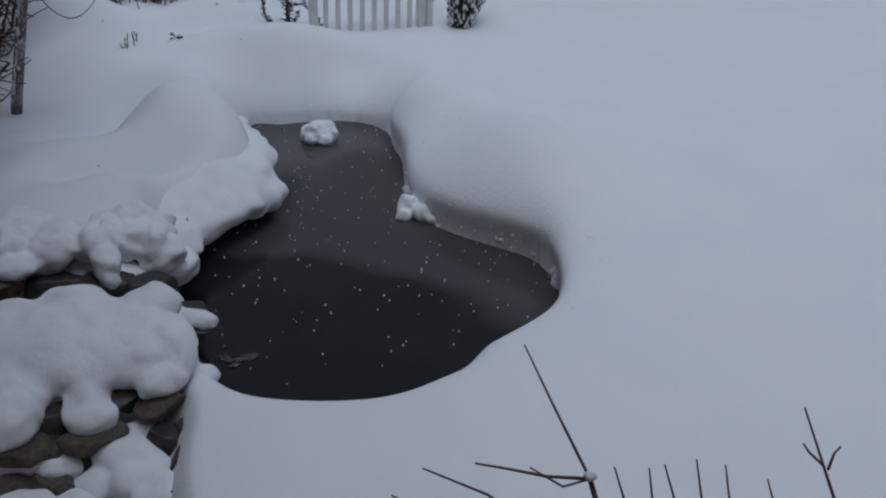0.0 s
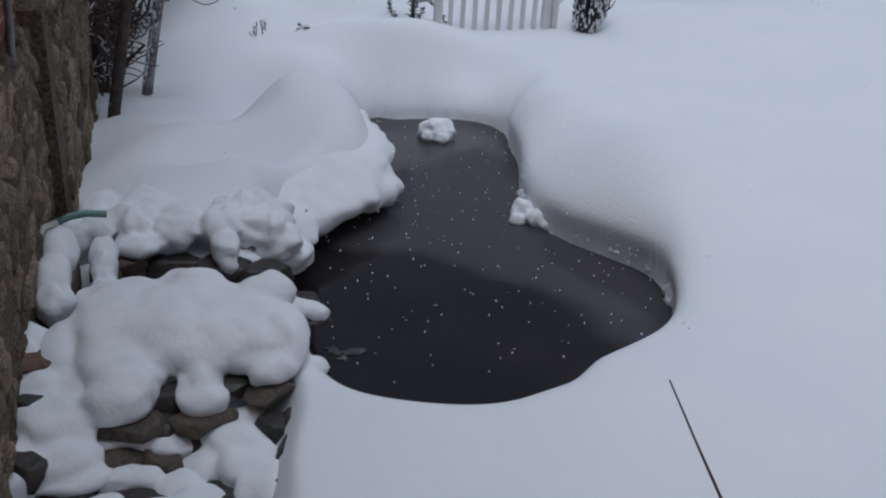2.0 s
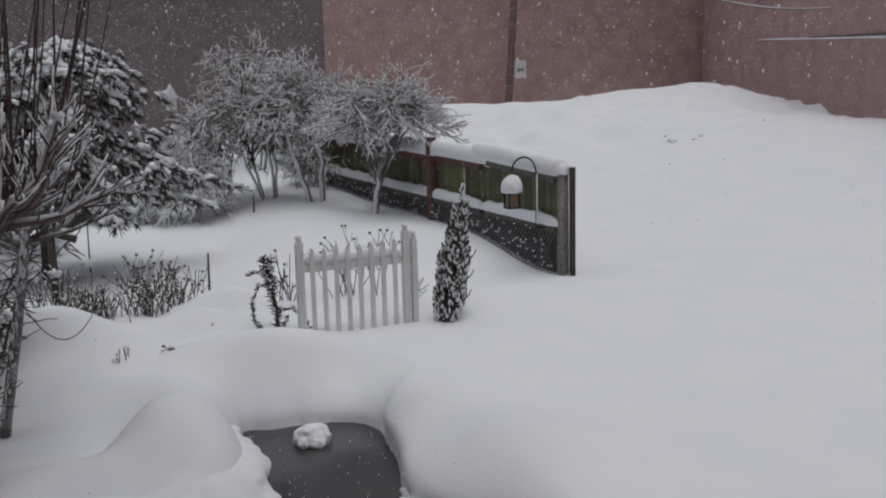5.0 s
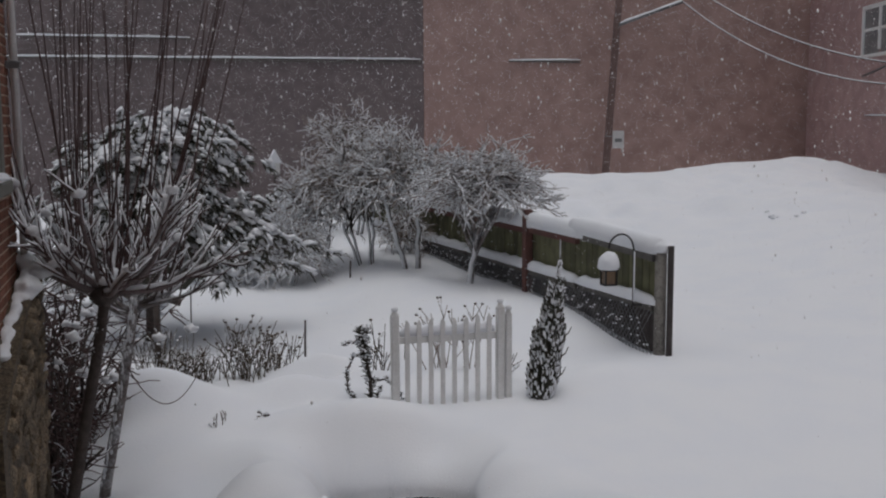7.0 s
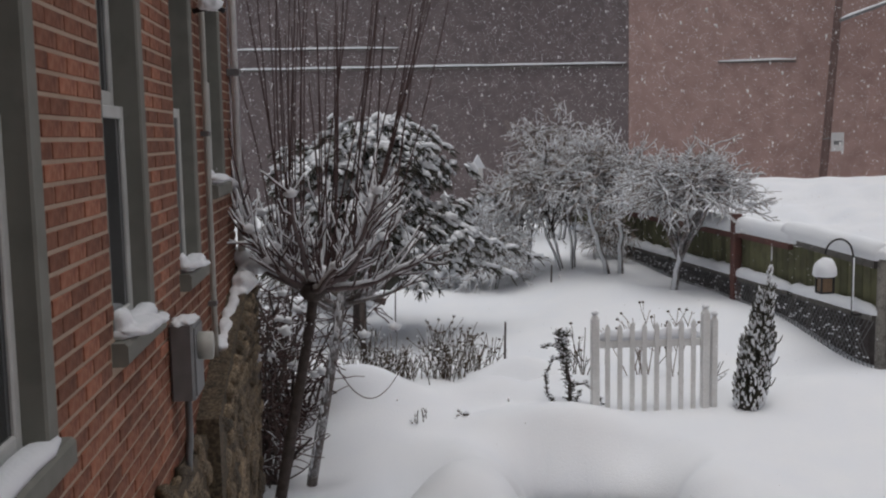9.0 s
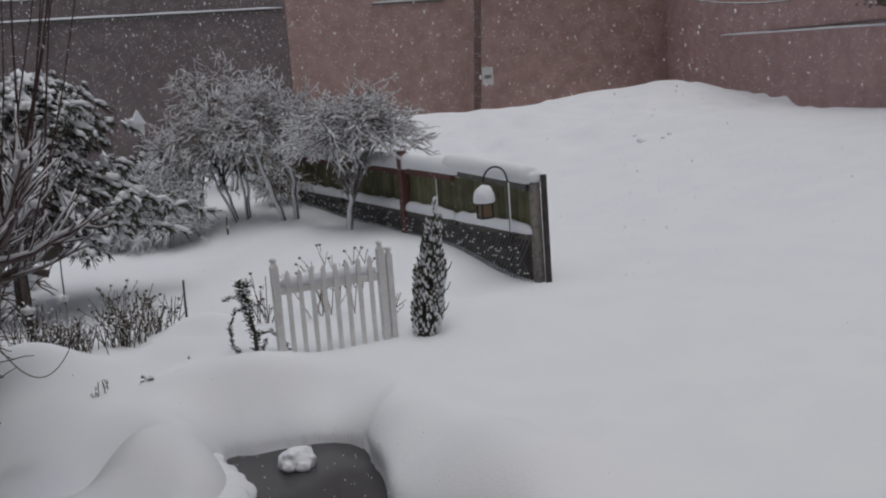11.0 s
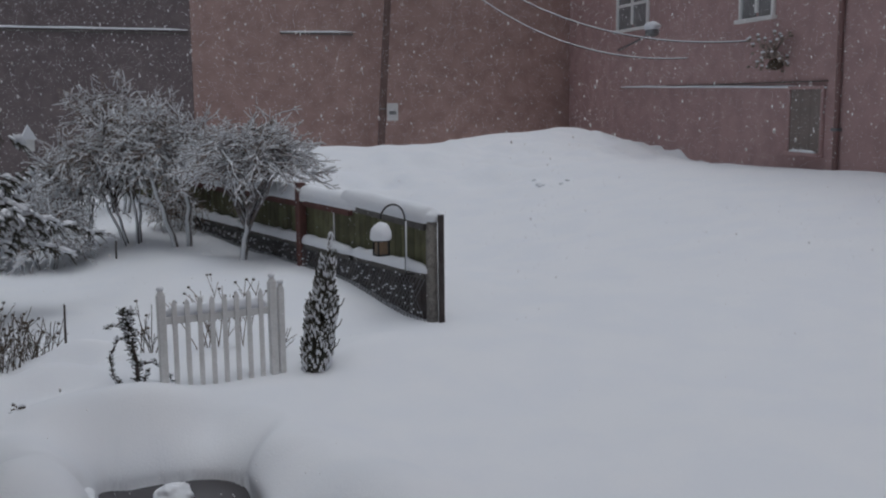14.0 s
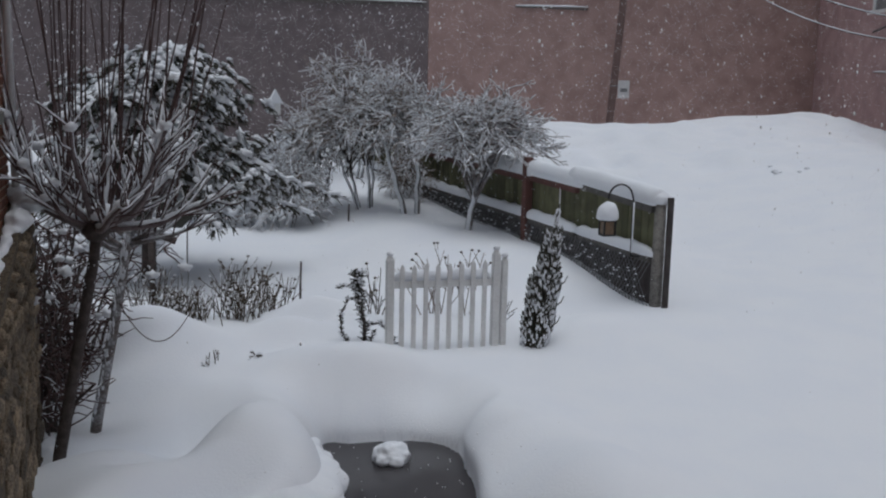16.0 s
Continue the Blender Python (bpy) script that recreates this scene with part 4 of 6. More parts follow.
for x, y, s in ((0.64, 5.58, 0.1), (0.88, 5.84, 0.1), (1.1, 6.04, 0.09), (1.30, 6.18, 0.07), (0.55, 5.3, 0.11), (1.36, 6.5, 0.08)):
    stone((x - 0.07, y + 0.07, -0.44), (s, s, 0.07), x * 90, 0.0, WET_GAP_ROCK, x * 9, "dark wet stone under a snowy bank")
for x, y, z, rx, ry, rz, turn, mat in ((-0.78, 4.48, -0.1, 0.11, 0.28, 0.2, 8, ROCK), (-0.56, 4.58, -0.1, 0.07, 0.15, 0.16, -4, ROCK), (-0.53, 4.36, -0.16, 0.08, 0.09, 0.12, 0, ROCK)):
    stone((x, y, z), (rx, ry, rz), turn, 0.0, mat, x * 7, "upright stone slab thick with snow")


def snow_blanket(label, blobs, voxel=0.014, soft=7, name="snow_blanket", seed=1):
    """Lumps of snow grown together into one soft body."""
    b = Build()
    for k, (x, y, z, rx, ry, rz, turn) in enumerate(blobs):
        b.blob((x, y, z), (rx, ry, rz), 0.3, 1.5, 3, seed=seed + k * 1.37, m=pose(0, 0, 0, 0, 0, turn))
    o = b.ob(name, SNOW_CRUMB)
    r = o.modifiers.new("fuse", "REMESH")
    r.mode, r.voxel_size, r.use_smooth_shade = "VOXEL", voxel, True
    s = o.modifiers.new("soften", "SMOOTH")
    s.factor, s.iterations = 0.5, soft
    return tagged(o, label, "snow")


# heaps of snow on the sills, tapering to the wind's side
for y, z, k in ((3.62, 1.99, 1.0), (4.95, 2.06, 0.72), (6.1, 2.46, 0.65)):
    heap = [(HX + 0.035, y, z, 0.085 * k, 0.17 * k, 0.032 * k, 0), (HX + 0.06, y + 0.12 * k, z - 0.004, 0.06 * k, 0.16 * k, 0.024 * k, 14), (HX + 0.0, y - 0.09 * k, z + 0.03 * k, 0.045 * k, 0.07 * k, 0.06 * k, 0), (HX + 0.09, y + 0.24 * k, z - 0.01, 0.03 * k, 0.12 * k, 0.016 * k, 14)]
    snow_blanket("lump of snow heaped on a window sill", heap, 0.008, 8, "sill_snow_lump", 21 + int(y))
crust = random.Random(14)
heap = []
for k in range(5, 17):
    y = 5.3 + 0.118 * k
    heap.append((HX + 0.05 + crust.uniform(-0.015, 0.02), y, 1.275 + 0.272 * (y - 5.3) + crust.uniform(-0.01, 0.015), crust.uniform(0.04, 0.07), 0.15, crust.uniform(0.03, 0.055), 0))
heap += [(HX + 0.1, 6.75, 1.72, 0.09, 0.12, 0.07, 0), (HX + 0.14, 7.05, 1.78, 0.1, 0.12, 0.06, 0), (HX + 0.05, 7.1, 1.84, 0.08, 0.09, 0.07, 0)]
snow_blanket("uneven snow lying along a stone buttress", heap, 0.011, 14, "buttress_snow", 29)


def inside(poly, x, y, margin):
    return signed(poly, np.array([x]), np.array([y]))[0] < -margin


g = random.Random(77)
slab = []
while len(slab) < 22:
    x, y = g.uniform(-0.75, 0.45), g.uniform(3.5, 4.4)
    if inside(SLAB_R, x, y, 0.2) and y > 3.72:
        slab.append((x, y, 0.0 + g.uniform(-0.015, 0.015), g.uniform(0.22, 0.28), g.uniform(0.2, 0.24), g.uniform(0.11, 0.135), g.uniform(0, 180)))
slab += [(-0.44, 3.66, -0.04, 0.19, 0.14, 0.11, 0), (-0.22, 3.7, -0.04, 0.12, 0.1, 0.09, 0), (-0.08, 3.66, -0.05, 0.11, 0.1, 0.08, 0), (0.16, 3.66, -0.02, 0.16, 0.12, 0.11, 20),
         (0.22, 3.58, -0.05, 0.13, 0.1, 0.09, 30), (0.30, 3.76, 0.0, 0.12, 0.2, 0.13, 0), (0.36, 3.84, -0.08, 0.06, 0.14, 0.13, 0), (0.24, 4.1, 0.03, 0.14, 0.12, 0.12, 0), (-0.13, 4.2, 0.04, 0.18, 0.12, 0.11, 0),
         (-0.5, 4.22, -0.02, 0.18, 0.12, 0.11, 0), (-0.7, 3.88, -0.08, 0.15, 0.2, 0.13, 0), (0.43, 3.72, -0.17, 0.07, 0.06, 0.06, 0)]
slab += [(-0.44, 3.52, -0.1, 0.17, 0.14, 0.14, 0), (-0.46, 3.48, -0.12, 0.14, 0.12, 0.1, 0), (-0.4, 3.6, -0.07, 0.15, 0.12, 0.12, 0), (-0.09, 3.48, -0.12, 0.12, 0.1, 0.085, 0), (-0.1, 3.56, -0.08, 0.1, 0.1, 0.09, 0),
         (-0.09, 3.64, -0.05, 0.1, 0.1, 0.08, 0), (-0.72, 3.5, -0.18, 0.19, 0.2, 0.13, 0), (-0.68, 3.32, -0.25, 0.16, 0.14, 0.11, 0), (-0.8, 3.7, -0.13, 0.15, 0.18, 0.13, 0), (-0.84, 3.3, -0.26, 0.14, 0.2, 0.13, 0),
         (-0.62, 3.22, -0.29, 0.16, 0.08, 0.05, 12), (-0.64, 3.66, -0.14, 0.14, 0.14, 0.11, 0)]
snow_blanket("thick lumpy blanket of snow over a heap of stones", slab, 0.013, 18, seed=3)
low = [(0.04, 3.34, -0.29, 0.19, 0.14, 0.1, -30), (0.1, 3.22, -0.31, 0.16, 0.14, 0.1, 0), (0.1, 3.46, -0.26, 0.12, 0.1, 0.08, 0), (0.16, 3.08, -0.32, 0.14, 0.16, 0.1, 0), (-0.1, 3.26, -0.33, 0.12, 0.1, 0.07, 0)]
snow_blanket("drift of snow lodged between stones", low, 0.012, 12, seed=41)
snow_blanket("snow lying on a ledge of stones", [(-0.46, 3.44, -0.26, 0.16, 0.07, 0.06, 4), (-0.3, 3.42, -0.27, 0.12, 0.07, 0.06, 0), (-0.2, 3.4, -0.28, 0.08, 0.08, 0.06, 0), (-0.26, 3.36, -0.27, 0.06, 0.06, 0.05, 0)], 0.01, 6, seed=43)
snow_blanket("snow packed between dark stones", [(-0.36, 3.24, -0.34, 0.16, 0.07, 0.07, -15), (-0.2, 3.18, -0.35, 0.12, 0.08, 0.07, 20), (-0.46, 3.24, -0.34, 0.1, 0.06, 0.07, 0), (-0.16, 3.04, -0.34, 0.16, 0.09, 0.08, 20), (-0.3, 3.02, -0.36, 0.14, 0.08, 0.08, 0)], 0.01, 6, seed=45)
snow_blanket("soft snow sloping down between stones", [(-0.86, 3.9, -0.03, 0.13, 0.11, 0.1, 0), (-0.84, 3.8, -0.06, 0.1, 0.1, 0.09, 0)], 0.012, 8, "snow_lump", 51)
snow_blanket("snow lying low between dark stones", [(-0.6, 2.98, -0.3, 0.16, 0.1, 0.06, 0), (-0.52, 3.04, -0.31, 0.12, 0.08, 0.05, 20)], 0.012, 8, "snow_lump", 53)
snow_blanket("snow heaped along an upright slab", [(-0.78, 4.36, 0.06, 0.1, 0.16, 0.11, 8), (-0.79, 4.6, 0.08, 0.11, 0.18, 0.12, 8), (-0.76, 4.2, 0.0, 0.09, 0.1, 0.12, 0), (-0.84, 4.75, 0.06, 0.1, 0.14, 0.1, 0)], 0.012, seed=61)
snow_blanket("snow heaped along an upright slab", [(-0.56, 4.62, 0.05, 0.075, 0.12, 0.09, -4), (-0.55, 4.5, 0.02, 0.07, 0.1, 0.09, 0), (-0.53, 4.36, -0.05, 0.085, 0.09, 0.09, 0)], 0.012, seed=64)
shelf = [(-0.40, 4.70, 0.04, 0.12, 0.1, 0.07, -6)]
for k in range(95):
    x = g.uniform(-0.75, 0.4)
    shelf.append((x, 4.80 + abs(g.gauss(0, 0.2)) + 0.06 * math.sin(x * 9), g.uniform(-0.01, 0.1) - 0.12 * max(0, x), g.uniform(0.06, 0.15), g.uniform(0.05, 0.12), g.uniform(0.05, 0.1), g.uniform(0, 180)))
shelf += [(0.06, 4.70, -0.01, 0.08, 0.1, 0.11, 0), (0.07, 4.64, -0.08, 0.06, 0.06, 0.08, 0), (0.33, 4.82, -0.1, 0.1, 0.1, 0.08, 0), (0.42, 4.86, -0.16, 0.1, 0.08, 0.06, -20), (0.47, 4.96, -0.18, 0.1, 0.14, 0.09, 0)]
snow_blanket("lumpy snow bank hanging over dark stones", shelf, 0.012, 7, seed=71)
lip = []
way = [(0.44, 4.98), (0.50, 5.2), (0.56, 5.38), (0.70, 5.52), (0.86, 5.66), (1.0, 5.8), (1.12, 5.93), (1.2, 6.08), (1.25, 6.3), (1.26, 6.55), (1.24, 6.85), (1.2, 7.1), (1.17, 7.3), (1.12, 7.5)]
for (x0, y0), (x1, y1) in zip(way[:-1], way[1:]):
    nx, ny = -(y1 - y0), (x1 - x0)
    n = math.hypot(nx, ny)
    for k in range(4):
        t, back = g.random(), g.uniform(0.2, 0.42 - 0.12 * max(0.0, min(1.0, (y0 - 6.2) / 0.6)))
        lip.append((x0 + (x1 - x0) * t + nx / n * back, y0 + (y1 - y0) * t + ny / n * back, -0.305 + back * 0.34 + g.uniform(-0.025, 0.025), g.uniform(0.27, 0.34), g.uniform(0.27, 0.34), g.uniform(0.12, 0.14), 0))
lip += [(1.16, 5.98, -0.3, 0.12, 0.1, 0.1, 0), (1.24, 6.1, -0.3, 0.1, 0.1, 0.09, 0), (1.04, 5.86, -0.3, 0.1, 0.09, 0.09, 0)]
snow_blanket("puffy snow lip overhanging the pond", lip, 0.016, 45, seed=81)
snow_blanket("lump of snow standing at the pond's edge", [(1.88, 7.44, -0.41, 0.16, 0.14, 0.11, 0), (1.83, 7.4, -0.35, 0.08, 0.08, 0.07, 0), (1.96, 7.4, -0.4, 0.08, 0.08, 0.06, 0), (1.78, 7.34, -0.41, 0.05, 0.06, 0.05, 0), (1.9, 7.3, -0.42, 0.06, 0.05, 0.05, 0)], 0.012, 3, "snow_lump", 91)
snow_blanket("lump of snow fallen at the pond's edge", [(2.12, 5.8, -0.4, 0.08, 0.09, 0.09, 0), (2.07, 5.73, -0.43, 0.06, 0.06, 0.05, 0), (2.19, 5.68, -0.41, 0.07, 0.07, 0.07, 0), (2.24, 5.6, -0.43, 0.05, 0.05, 0.05, 0)], 0.012, 3, "snow_lump", 95)
snow_blanket("roll of snow on a flat stone over the water", [(0.42, 4.22, -0.13, 0.12, 0.06, 0.05, -18), (0.5, 4.18, -0.14, 0.06, 0.05, 0.045, -18), (0.36, 4.26, -0.12, 0.06, 0.05, 0.05, 0)], 0.01, 3, "snow_lump", 97)

# the far bank's steep, crumbly face
face = []
shore = [(2.22, 6.2), (2.18, 5.85), (2.26, 5.55), (2.40, 5.3), (2.54, 5.10), (2.68, 4.92), (2.72, 4.72), (2.66, 4.5)]
for (x0, y0), (x1, y1) in zip(shore[:-1], shore[1:]):
    nx, ny = y0 - y1, x1 - x0
    n = math.hypot(nx, ny)
    for k in range(int(n * 260)):
        t, up = g.random(), g.random()
        back = 0.03 + 0.05 * up + 0.1 * up * up
        px, py = x0 + (x1 - x0) * t + nx / n * back, y0 + (y1 - y0) * t + ny / n * back
        r = g.uniform(0.025, 0.055)
        face.append((px, py, min(-0.45 + 0.3 * up, hz(px, py) - 0.35 * r), r * 1.2, r * 1.2, r, g.uniform(0, 180)))
snow_blanket("steep crumbly face of a snow bank over the water", face, 0.011, 5, "snow_bank", 121)

for k in range(7):
    x, y = 12.3 + g.gauss(0, 0.6), 17.6 + g.gauss(0, 0.3)
    r = g.uniform(0.03, 0.065)
    o = Build().blob((0, 0, 0), (r * 1.3, r, r * 0.8), 0.5, 2.2, 2, seed=k * 1.9).ob("snow_clod", SNOW_CRUMB)
    o.location = (x, y, hz(x, y) + r * 0.3)
    tagged(o, "small clod of snow fallen from a cleared heap", "snow", group="snow clods")

# foam where the water comes in
b = Build()
g = random.Random(12)
for k in range(16):
    a, r = g.uniform(0, 6.28), abs(g.gauss(0, 0.045))
    b.blob((math.cos(a) * r * 1.6, math.sin(a) * r, 0), (g.uniform(0.015, 0.045), g.uniform(0.012, 0.03), 0.004), 0.9, 2.5, 2, seed=k)
o = b.ob("foam", material("foam", (0.1, 0.1, 0.1), 0.5, spots=(0.03, 0.03, 0.03), scale=30, mix=0.9))
o.location = (0.66, 4.25, WATER_Z + 0.003)
tagged(o, "pale patch of foam on dark water", "foam", kind="stuff")

# garden hoses
e = thing("garden_hose", "green garden hose with a pale coupling, dusted with snow", "hose", (-0.64, 4.75, 0.2))
Build().tube([(-0.14, -0.04, 0.0), (-0.08, -0.02, 0.02), (0.0, 0.0, 0.025), (0.1, 0.01, 0.01)], 0.019, sides=10).ob("green_tube", RUBBER_GREEN, e)
Build().tube([(-0.14, -0.04, 0.0), (-0.2, -0.12, 0.01), (-0.23, -0.3, -0.02), (-0.24, -0.52, -0.08), (-0.25, -0.7, -0.12), (-0.22, -0.78, -0.14)], 0.017, sides=10).ob("pale_tube", RUBBER_PALE, e, "pale stiff tube")
Build().tube([(-0.22, -0.86, -0.12), (-0.26, -0.84, -0.08), (-0.24, -0.98, -0.02)], 0.018, sides=10).ob("lower_tube", RUBBER_GREEN, e)
e = thing("hose_pipe", "dark green hose hanging beside the stone wall", "hose", (-0.78, 2.62, 0.3))
Build().tube([(0.0, -0.1, -0.5), (0, 0.0, 0.0), (-0.005, 0.04, 0.3), (-0.01, -0.03, 0.62), (-0.03, -0.08, 0.75)], 0.014, sides=10).ob("tube", RUBBER_GREEN, e)
Build().tube([(-0.004, 0.0, 0.48), (-0.008, -0.02, 0.6)], 0.022, sides=10).ob("coupling", RUBBER_PALE, e)


# ---- trees and shrubs ----
def bent(p, d, length, g, n=5, wander=0.12, rise=0.0):
    """A line of points that wanders as a branch does."""
    pts, p, d = [Vector(p)], Vector(p), Vector(d).normalized()
    for _ in range(n):
        d = (d + Vector((g.uniform(-1, 1), g.uniform(-1, 1), g.uniform(-1, 1))) * wander + Vector((0, 0, rise))).normalized()
        p = p + d * (length / n)
        pts.append(p.copy())
    return pts, d


def snow_on(b, pts, r, lift=0.8):
    b.tube([Vector(p) + Vector((0, 0, r * lift)) for p in pts], r * 0.85, r * 0.6, 5)


def pollard():
    g = random.Random(21)
    e = thing("pollarded_tree", "pollarded tree with long upright shoots and snowy crooked limbs", "tree", (-0.66, 7.02, hz(-0.66, 7.02) - 0.12))
    o = Vector(e.location)
    Build().tube([Vector(p) - o for p in ((-0.68, 7.03, -0.3), (-0.64, 7.0, 0.0), (-0.55, 6.97, 0.45), (-0.46, 6.95, 0.9), (-0.36, 6.95, 1.4), (-0.33, 6.95, 1.66))], 0.048, 0.036, 12).ob("trunk", BARK, e)
    b, s, t = Build(), Build(), Build()
    head = Vector((-0.33, 6.95, 1.62)) - o
    b.blob(head, (0.1, 0.1, 0.09), 0.4, 2, 3)
    s.blob(head + Vector((0.02, -0.02, 0.1)), (0.11, 0.1, 0.07), 0.4, 2, 3, flat=0.5)
    for k in range(25):
        a = 2 * math.pi * k / 25 + g.uniform(-0.2, 0.2)
        d = Vector((math.cos(a) * 1.15, math.sin(a) * 0.7, g.uniform(-0.15, 0.5)))
        L = g.uniform(0.4, 1.0)
        pts, d2 = bent(head, d, L, g, 6, 0.2, 0.2)
        Build().tube(pts, 0.026, 0.012, 7).ob("limb", LIMB_BARK, e)
        snow_on(s, pts[1:], 0.026, 1.0)
        for j in range(11):
            q = pts[g.randrange(2, 7)]
            p2, _ = bent(q, d2 + Vector((g.uniform(-0.8, 0.8), g.uniform(-0.8, 0.8), g.uniform(-0.5, 0.5))), g.uniform(0.15, 0.45), g, 4, 0.25, 0.1)
            t.tube(p2, 0.008, 0.004, 5)
            if g.random() < 0.75:
                snow_on(s, p2, 0.0105)
        if g.random() < 0.7:
            q = pts[-1]
            s.blob(q + Vector((0, 0, 0.02)), (0.045, 0.04, 0.034), 0.4, 3, 2, seed=k)
        n = 2 if k % 2 else 1
        for _ in range(n):
            q = pts[g.randrange(1, 5)]
            out = q - head
            p2, _ = bent(q, Vector((out.x * g.uniform(0.35, 0.9) + g.uniform(-0.05, 0.14), out.y * 0.4, 1.0)), g.uniform(1.7, 2.9), g, 8, 0.04, 0.03)
            Build().tube(p2, 0.007, 0.0032, 6).ob("shoot", TWIG, e)
    for k in range(90):
        w = g.random()
        p = Vector((-0.64, 7.0, 0.0)).lerp(Vector((-0.36, 6.95, 1.4)), w) - o + Vector((g.uniform(-0.035, 0.035), -0.036 + g.uniform(0, 0.012), 0))
        s.blob(p, (g.uniform(0.003, 0.009), 0.005, g.uniform(0.004, 0.014)), 0.4, 3, 1, seed=k)
    b.ob("crown_knob", BARK, e, "knobbly pollard head")
    tagged(t.ob("twig_mass", TWIG, e), "fine side twigs", kind="stuff")
    tagged(s.ob("snow_load", SNOW_DRY, e), "snow along the limbs", kind="stuff")


pollard()


def pale_tree():
    g = random.Random(33)
    e = thing("pale_tree", "slim pale trunk with snow plastered along one side", "tree", (-0.42, 7.65, hz(-0.42, 7.65) - 0.12))
    o = Vector(e.location)
    path = [Vector(p) - o for p in ((-0.46, 7.68, -0.3), (-0.42, 7.65, 0.0), (-0.36, 7.62, 0.3), (-0.29, 7.6, 0.65), (-0.2, 7.6, 1.12), (-0.14, 7.6, 1.5))]
    Build().tube(path, 0.046, 0.036, 12).ob("trunk", BARK_PALE, e)
    b, s, t = Build(), Build(), Build()
    for k in range(150):
        w = g.random() * (len(path) - 2.01) + 1
        p = path[int(w)].lerp(path[int(w) + 1], w % 1)
        s.blob(p + Vector((g.uniform(-0.03, 0.012), -0.036 + g.uniform(0, 0.012), 0)), (g.uniform(0.006, 0.016), 0.008, g.uniform(0.015, 0.05)), 0.7, 3, 1, seed=k)
    for k in range(11):
        a = g.uniform(0, 6.28)
        q = path[-1] - Vector((0.03, 0, 0.18)) * g.random()
        pts, d2 = bent(q, (math.cos(a), math.sin(a) * 0.6, g.uniform(0.0, 0.6)), g.uniform(0.4, 0.9), g, 6, 0.2, 0.12)
        Build().tube(pts, 0.02, 0.008, 6).ob("limb", BARK_PALE, e)
        snow_on(s, pts[1:], 0.014)
        for _ in range(5):
            p2, _ = bent(pts[g.randrange(2, 7)], d2 + Vector((g.uniform(-1, 1), g.uniform(-1, 1), g.uniform(-0.3, 0.8))), g.uniform(0.15, 0.5), g, 4, 0.2, 0.1)
            t.tube(p2, 0.006, 0.003, 5)
            snow_on(s, p2[:3], 0.006)
        if k % 2:
            p2, _ = bent(pts[3], (0.15 * math.cos(a), 0.1 * math.sin(a), 1), g.uniform(1.6, 2.6), g, 8, 0.025, 0.01)
            t.tube(p2, 0.011, 0.005, 6)
    # a drooping thin twig
    t.tube([Vector((-0.22 + 0.5 * i / 14, 7.55 - 0.17 * i / 14, 0.66 + 0.29 * (1 - i / 7.5) ** 2)) - o for i in range(15)], 0.005, 0.003, 5)
    tagged(t.ob("twig_mass", TWIG, e), kind="stuff")
    tagged(s.ob("snow_load", SNOW_DRY, e), kind="stuff")


pale_tree()


def tangle():
    """The dark thicket against the corner of the house."""
    g = random.Random(41)
    e = thing("wall_shrub", "dark bare shrub tangled against the house corner, flecked with snow", "shrub", (-0.8, 7.75, hz(-0.8, 7.75) - 0.05))
    b, s, t = Build(), Build(), Build()
    for k in range(80):
        x, y = g.uniform(-0.3, 0.14), g.uniform(-0.3, 2.3)
        x += 0.12 * y
        thick = g.uniform(0.008, 0.026)
        pts, d = bent((x * 0.7, y * 0.7, -0.15), (g.uniform(-0.25, 0.15), g.uniform(-0.2, 0.4), 1), g.uniform(0.8, 1.9), g, 7, 0.2)
        Build().tube(pts, thick, thick * 0.4, 6).ob("stem", BARK, e)
        for _ in range(17):
            p2, _ = bent(pts[g.randrange(2, 8)], (g.uniform(-1, 1), g.uniform(-1, 1), g.uniform(-0.5, 0.7)), g.uniform(0.15, 0.5), g, 5, 0.35)
            t.tube(p2, 0.008, 0.004, 4)
            if g.random() < 0.4:
                snow_on(s, p2[1:4], 0.007)
            if g.random() < 0.13 and p2[-1].z > 0.8:
                r = g.uniform(0.03, 0.06)
                s.blob(p2[-1], (r, r * g.uniform(0.6, 1.1), r * g.uniform(0.6, 0.9)), 0.9, 2.2, 2, seed=k * 0.9)
    tagged(t.ob("twig_mass", TWIG, e), kind="stuff")
    tagged(s.ob("snow_load", SNOW_DRY, e), kind="stuff")
    p = thing("old_post", "weathered round wooden post beside the house", "post", (-0.86, 7.4, hz(-0.86, 7.4) - 0.1))
    Build().tube([(0, 0, -0.2), (0.01, 0.0, 0.8), (0.03, 0.0, 1.62), (0.03, 0, 1.66)], 0.06, 0.045, 10).ob("shaft", GREY_WOOD, p)
    Build().blob((0.03, 0, 1.69), (0.07, 0.07, 0.05), 0.2, 2, 2, flat=0.5).ob("snow_cap", SNOW, p)


tangle()


